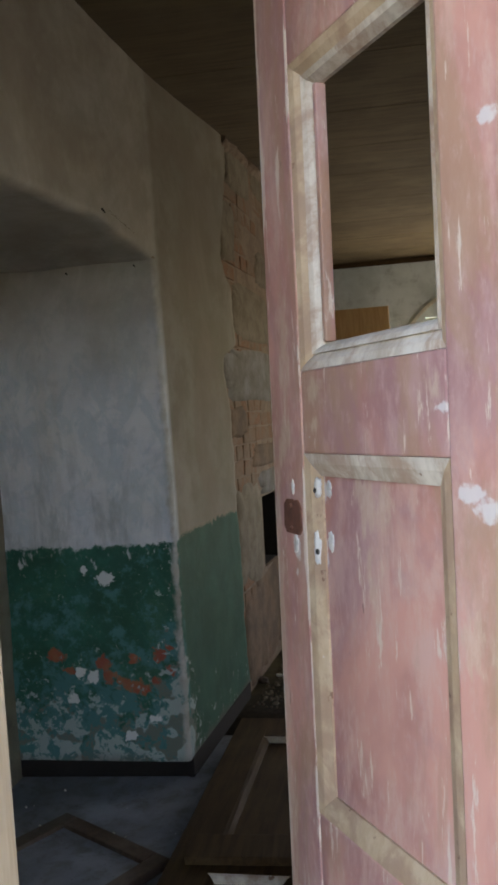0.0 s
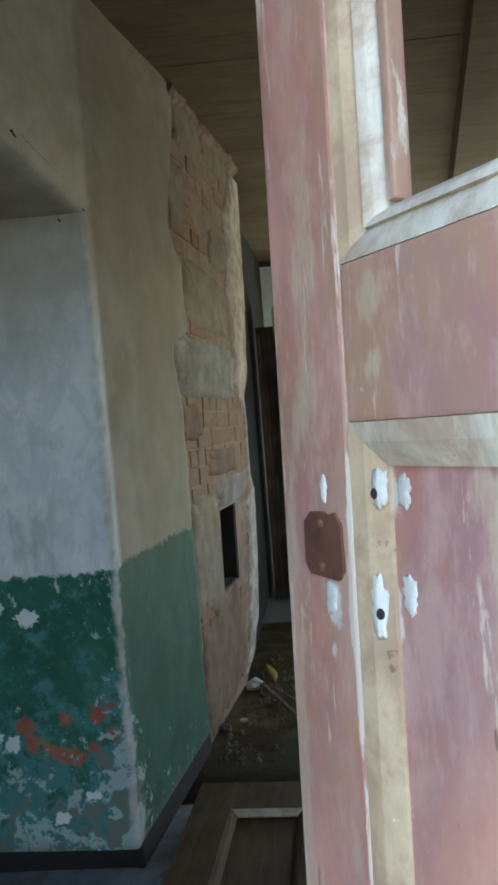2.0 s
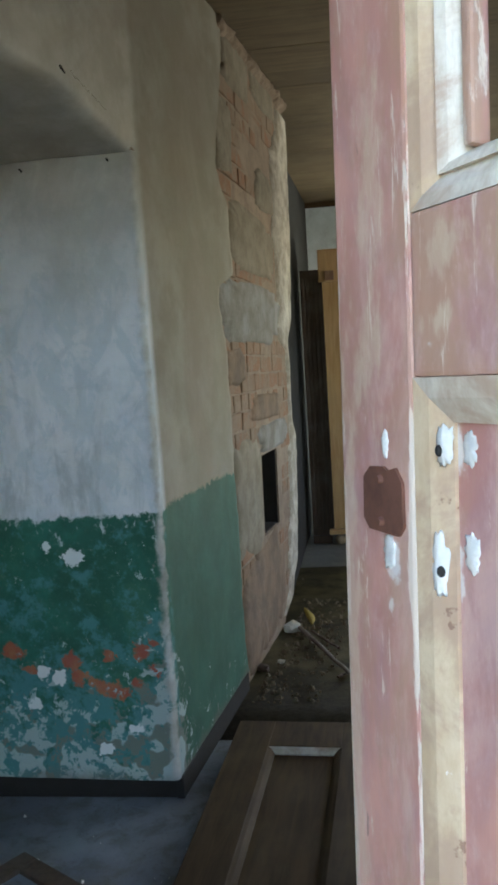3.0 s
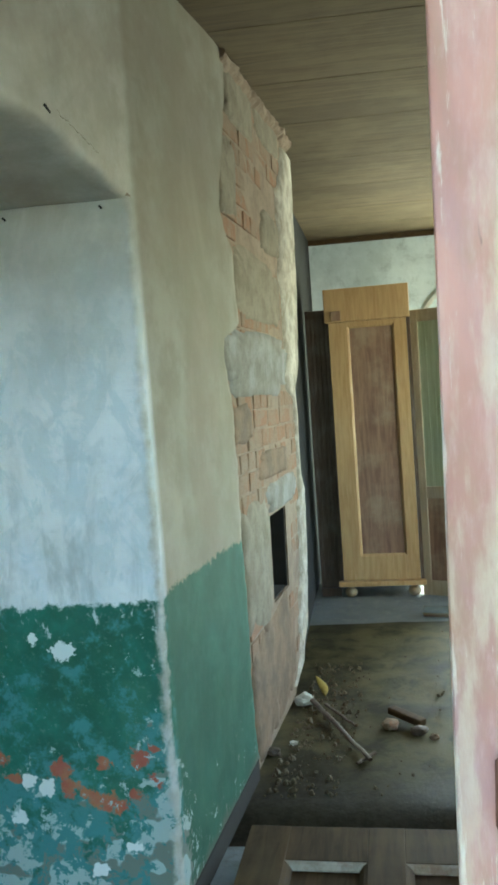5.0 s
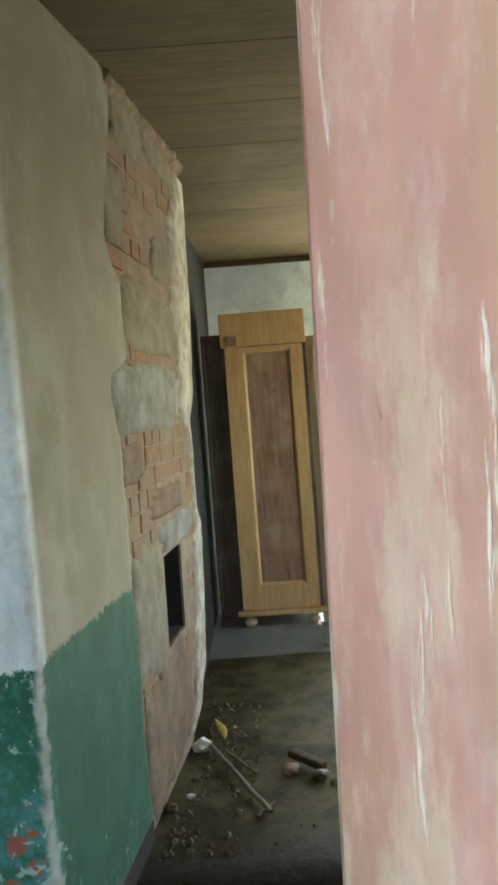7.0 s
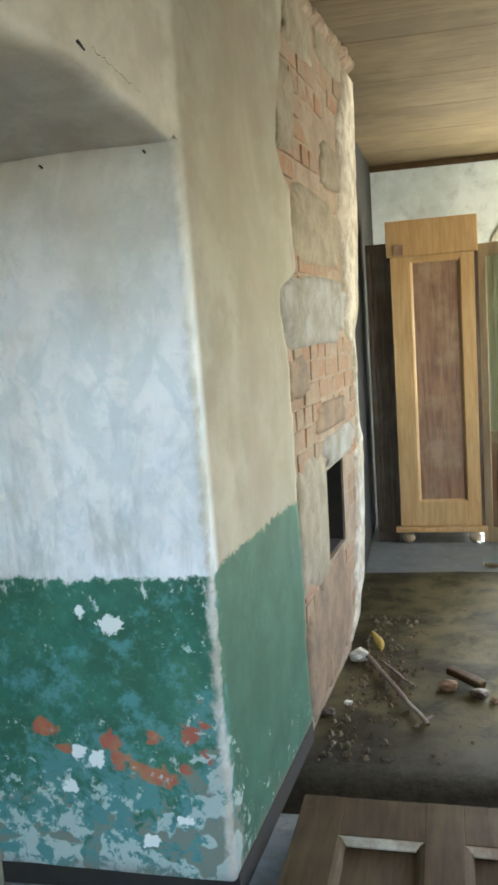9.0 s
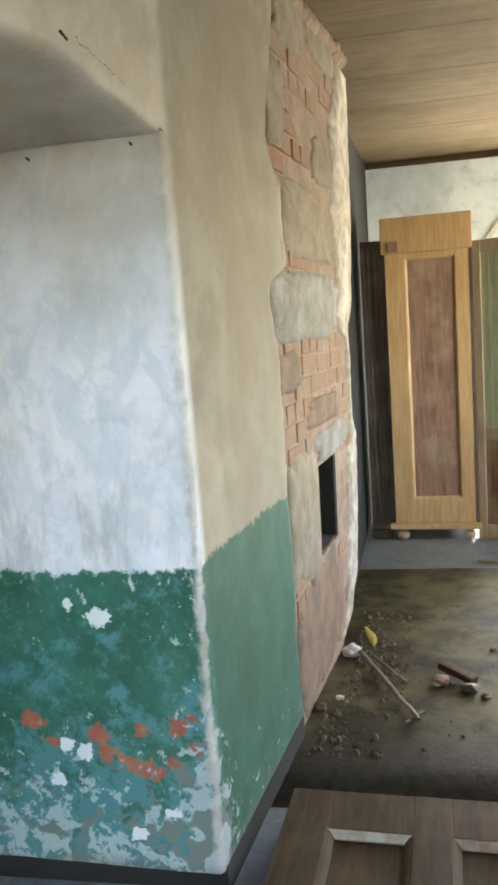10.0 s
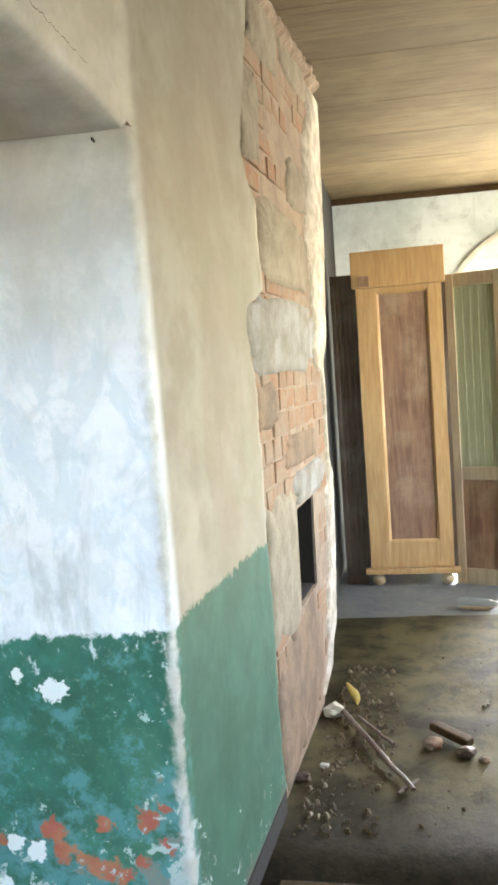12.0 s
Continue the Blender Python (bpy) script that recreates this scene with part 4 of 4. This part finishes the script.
# ---- framed pane on the floor ----
pane = tagged(empty("framed_pane", pose(-1.296, 2.49, 0.002, 0, 0, 57)), "dark-framed pane of dusty glass lying on the floor", "picture frame")
S = 0.50
for spec in ((-S, -0.055, 0, 0, 0, 0.03), (-S, -S, 0, 0, -S + 0.055, 0.03), (-0.055, -S + 0.055, 0, 0, -0.055, 0.03), (-S, -S + 0.055, 0, -S + 0.055, -0.055, 0.03)):
    part("frame_bar", boxes(spec, bevel=0.004), M_DARKWOOD, pane)
part("backing", boxes((-S + 0.055, -S + 0.055, 0.002, -0.055, -0.055, 0.016)), M_CONCRETE, pane, "pale grey backing board")

# ---- debris ----
rng = random.Random(4)


def stick(p, q, r, name, label, material):
    bm = bmesh.new()
    p, q = Vector(p), Vector(q)
    d = (q - p).normalized()
    s = d.cross(Vector((0, 0, 1))).normalized()
    u = s.cross(d)
    rows = []
    for i in range(9):
        c = p.lerp(q, i / 8) + s * wob(i, 0, 1, 0.9, 0.006)
        rr = r * (1 - 0.25 * i / 8)
        rows.append([bm.verts.new(c + s * math.cos(a) * rr + u * math.sin(a) * rr * 0.7) for a in [math.tau * k / 7 for k in range(7)]])
    for a, b in zip(rows, rows[1:]):
        for k in range(7):
            bm.faces.new((a[k], a[(k + 1) % 7], b[(k + 1) % 7], b[k]))
    bm.faces.new(rows[0])
    bm.faces.new(rows[-1])
    return tagged(link(name, bm, material), label, "stick")


stick((-0.665, 4.36, 0.022), (-0.42, 3.745, 0.020), 0.013, "broken_stick", "broken wooden stick lying in plaster crumbs", M_DARKWOOD)
stick((-0.40, 3.82, 0.014), (-0.47, 3.73, 0.014), 0.009, "twig", "short dark twig on the dusty floor", M_DARKWOOD)
stick((-0.60, 4.32, 0.012), (-0.47, 4.08, 0.012), 0.008, "twig", "short dark twig on the dusty floor", M_DARKWOOD)
bits = ((-0.698, 4.36, 0.042, M_WHITE, "white plaster lump on the dusty floor"), (-0.325, 4.07, 0.036, M_BRICK, "broken red brick piece on the floor"), (-0.22, 4.01, 0.035, M_DARKWOOD, "dark rotten wood chunk on the floor"), (-0.165, 3.96, 0.02, M_BRICK, "broken red brick piece on the floor"),
        (-0.79, 3.84, 0.028, M_DARKWOOD, "dark lump of rubble by the wall"), (-0.72, 3.93, 0.016, M_WHITE, "white plaster lump on the dusty floor"), (0.10, 3.9, 0.03, M_DARKWOOD, "dark rotten wood chunk on the floor"))
for k, (x, y, r, m, text) in enumerate(bits):
    ob = tagged(link("rubble_piece", lump(r, k * 1.7 + 0.4, 2, 0.7), m), text, "rubble", "rubble on the floor")
    ob.location = (x, y, r * 0.5)
board = tagged(link("wood_scrap", boxes((-0.085, -0.022, 0, 0.085, 0.022, 0.030), bevel=0.008), M_OLDWOOD), "dark scrap of board propped on brick rubble", "board")
board.matrix_world = pose(-0.26, 4.12, 0.018, 0, 6, -42)


def peel():
    bm = bmesh.new()
    rows = []
    for i in range(9):
        t = i / 8
        c = Vector((0.14 * t, 0.02 * math.sin(t * 3), 0.075 * (1 - t) ** 1.5 + 0.006))
        w = 0.026 * math.sin(math.pi * min(0.96, t * 0.9 + 0.08))
        rows.append([bm.verts.new(c + Vector((0, k * w, -abs(k) * 0.006))) for k in (-1, 0, 1)] + [bm.verts.new(c + Vector((0, k * w, -abs(k) * 0.006 - 0.004))) for k in (1, 0, -1)])
    for a, b in zip(rows, rows[1:]):
        for k in range(6):
            bm.faces.new((a[k], a[(k + 1) % 6], b[(k + 1) % 6], b[k]))
    bm.faces.new(rows[0])
    bm.faces.new(rows[-1])
    return bm


pl = tagged(link("dried_peel", peel(), M_YELLOW, True), "curled yellow dried peel beside the wall end", "peel")
pl.matrix_world = pose(-0.645, 4.56, 0.002, 0, 0, -70) @ Matrix.Diagonal((0.8, 0.75, 0.7, 1))


def crumbs(count, seed, pick, lo, hi, name, label, material):
    r = random.Random(seed)
    verts, faces = [], []
    for _ in range(count):
        x, y = pick(r)
        s = lo + (hi - lo) * r.random() ** 2.5
        b = len(verts)
        a = r.random() * 6.28
        for k in range(5):
            rr = s * (0.6 + 0.5 * r.random())
            verts.append((x + rr * math.cos(a + k * 1.257), y + rr * math.sin(a + k * 1.257), -0.004 + 0.003 * r.random()))
        for k in range(3):
            rr = s * (0.3 + 0.3 * r.random())
            verts.append((x + rr * math.cos(a + 0.5 + k * 2.09), y + rr * math.sin(a + 0.5 + k * 2.09), s * (0.5 + 0.6 * r.random())))
        faces += [(b + 5, b + 6, b + 7), (b, b + 1, b + 5), (b + 1, b + 2, b + 6, b + 5), (b + 2, b + 3, b + 6), (b + 3, b + 4, b + 7, b + 6), (b + 4, b, b + 5, b + 7)]
    me = bpy.data.meshes.new(name)
    me.from_pydata(verts, [], faces)
    me.materials.append(material)
    return tagged(new(name, me), label, "rubble", kind="stuff")


def by_wall(r):
    y = 3.5 + 1.4 * r.random()
    return -0.80 + SLOPE * (y - 3.5) + 0.26 * r.random() ** 1.6, y


crumbs(520, 3, by_wall, 0.003, 0.017, "plaster_crumbs", "crumbs of plaster and brick along the wall", M_RUBBLE)
crumbs(150, 8, lambda r: (-0.7 + 1.3 * r.random(), 3.5 + 2.0 * r.random()), 0.003, 0.012, "floor_crumbs", "scattered crumbs of plaster on the floor", M_RUBBLE)
crumbs(45, 9, lambda r: (-1.5 + 0.65 * r.random(), 2.0 + 0.75 * r.random()), 0.002, 0.008, "paint_flakes", "flakes of fallen paint on the screed", M_WHITE)


def broken_top():
    """A crumbling lip of plaster under the ceiling boards."""
    bm = bmesh.new()
    rows = []
    for i in range(111):
        u = 0.88 + 1.30 * i / 110
        out = 0.016 + wob(u, 0, 3, 11, 0.018) + wob(u, 2, 0, 37, 0.014)
        low = 0.040 + wob(u, 6, 0, 9, 0.03) + wob(u, 1, 9, 33, 0.018)
        top = CEIL + sag(CORNER.y + u)
        rows.append([bm.verts.new(p) for p in ((u, 0.03, top - low - 0.02), (u, 0.004, top - low), (u, -out * 0.7, top - low * 0.7), (u, -out, top - low * 0.3), (u, -out * 0.8, top - 0.003), (u, 0.03, top - 0.003))])
    for a, b in zip(rows, rows[1:]):
        for k in range(5):
            bm.faces.new((a[k], a[k + 1], b[k + 1], b[k]))
    bm.faces.new(rows[0])
    bm.faces.new(rows[-1])
    return bm


part("broken_edge", leaning(broken_top()), M_MORTAR, wall_chimney, "crumbling plaster under the ceiling boards")


def bottle():
    bm = bmesh.new()
    prof = ((0.0, 0.0), (0.030, 0.0), (0.034, 0.01), (0.034, 0.15), (0.026, 0.18), (0.013, 0.20), (0.013, 0.235), (0.0, 0.235))
    rings = []
    for rr, h in prof:
        rings.append([bm.verts.new((h, rr * math.cos(a), rr * math.sin(a))) for a in [math.tau * k / 16 for k in range(16)]])
    for a, b in zip(rings, rings[1:]):
        for k in range(16):
            bm.faces.new((a[k], a[(k + 1) % 16], b[(k + 1) % 16], b[k]))
    bmesh.ops.remove_doubles(bm, verts=bm.verts, dist=1e-5)
    return bm


bt = tagged(link("plastic_bottle", bottle(), M_GLASS, True), "clear empty bottle lying on the far floor", "bottle")
bt.matrix_world = pose(-0.03, 5.77, 0.023, 0, 0, -15)

# nail in the ceiling
bm = bmesh.new()
bmesh.ops.create_cone(bm, cap_ends=True, segments=8, radius1=0.003, radius2=0.003, depth=0.09, matrix=pose(0.50, 5.88, 2.655, 0, 78, 0))
tagged(link("ceiling_nail", bm, M_RUST), "bent rusty nail sticking out of the ceiling boards", "nail")

wire = bpy.data.curves.new("wire", "CURVE")
wire.dimensions, wire.bevel_depth = "3D", 0.004
sp = wire.splines.new("BEZIER")
sp.bezier_points.add(4)
for bp, co in zip(sp.bezier_points, ((0.80, 5.05, 2.502), (0.80, 5.04, 2.45), (0.74, 5.10, 2.41), (0.69, 5.16, 2.39), (0.69, 5.20, 2.32))):
    bp.co = co
    bp.handle_left_type = bp.handle_right_type = "AUTO"
wire.materials.append(M_BLACK)
tagged(new("hanging_wire", wire), "bent dark wire hanging from the ceiling beam", "wire")
# crack and old nails in the plaster
bm = bmesh.new()
path = [(-0.40 + 0.20 * i / 24, 1.988 - 0.030 * i / 24 + wob(i, 0, 0, 0.6, 0.010)) for i in range(25)]
for (xa, za), (xb, zb) in zip(path, path[1:]):
    w = 0.0005 + 0.0012 * abs(noise.noise(Vector((xa * 30, 0, 0))))
    bm.faces.new([bm.verts.new(p) for p in ((xa, 0.0, za - w), (xb, 0.0, zb - w), (xb, 0.0, zb + w), (xa, 0.0, za + w))])
ck = part("crack", bm, M_DARKWOOD, wall_chimney, "thin dark crack in the plaster")
ck.location = (0.0, -0.006, 0.0)
for nx, ny, nz in ((-1.013, 2.794, 1.890), (-1.272, 2.803, 1.885), (-0.983, 2.362, 1.985)):
    bm = bmesh.new()
    bmesh.ops.create_cone(bm, cap_ends=True, segments=8, radius1=0.002, radius2=0.003, depth=0.03, matrix=pose(0, 0, 0, 80, 0, 0))
    nail = tagged(link("wall_nail", bm, M_BLACK), "small rusty nail in the plaster", "nail", "nails in the plaster")
    nail.location = (nx, ny + 0.004 * nz, nz)

# ---- bricks, last ----
brick_mesh = []
for k in range(5):
    bm = boxes((0.004, 0.0140, 0.002, 0.238, 0.0345, 0.070), bevel=0.003)
    for v in bm.verts:
        v.co += Vector((wob(v.co.x, k, v.co.z, 22, 0.010), wob(k, v.co.x, v.co.z, 25, 0.005), wob(v.co.x, v.co.z, k, 22, 0.009)))
    me = bpy.data.meshes.new("brick")
    bm.to_mesh(me)
    bm.free()
    me.materials.append(M_BRICK)
    brick_mesh.append(me)
half_mesh = []
for k in range(2):
    bm = boxes((0.004, 0.0140, 0.002, 0.114, 0.0345, 0.070), bevel=0.003)
    for v in bm.verts:
        v.co += Vector((wob(v.co.x, k, v.co.z, 30, 0.004), wob(k + 8, v.co.x, v.co.z, 25, 0.005), 0))
    me = bpy.data.meshes.new("brick")
    bm.to_mesh(me)
    bm.free()
    me.materials.append(M_BRICK)
    half_mesh.append(me)
rb = random.Random(11)
z, row = 0.02, 0
while z < CEIL - 0.08:
    u = 0.66 - 0.12 * (row % 2)
    while u < END - 0.02:
        header = row % 3 == 2
        w = 0.116 if header else 0.240
        gone = rb.random() < 0.03 or (1.10 < u + w / 2 < 1.42 and (1.94 < z < 2.0 or 2.05 < z < 2.12)) or (SLOT[0] - w < u < SLOT[1] and SLOT[2] - 0.07 < z < SLOT[3])
        if u + w < wall_end(z + 0.03) - (0.02 if 1.0 < z < 1.42 else 0.08) and not gone and u + w > ragged(z) - 0.05:
            ob = new("brick", rb.choice(half_mesh if header else brick_mesh))
            ob.parent = wall_chimney
            ob.matrix_basis = pose(u, (rb.random() - 0.35) * 0.006 - lean(u, z), z, 0, (rb.random() - 0.5) * 3, 0)
        u += w + 0.008
    z += 0.078
    row += 1
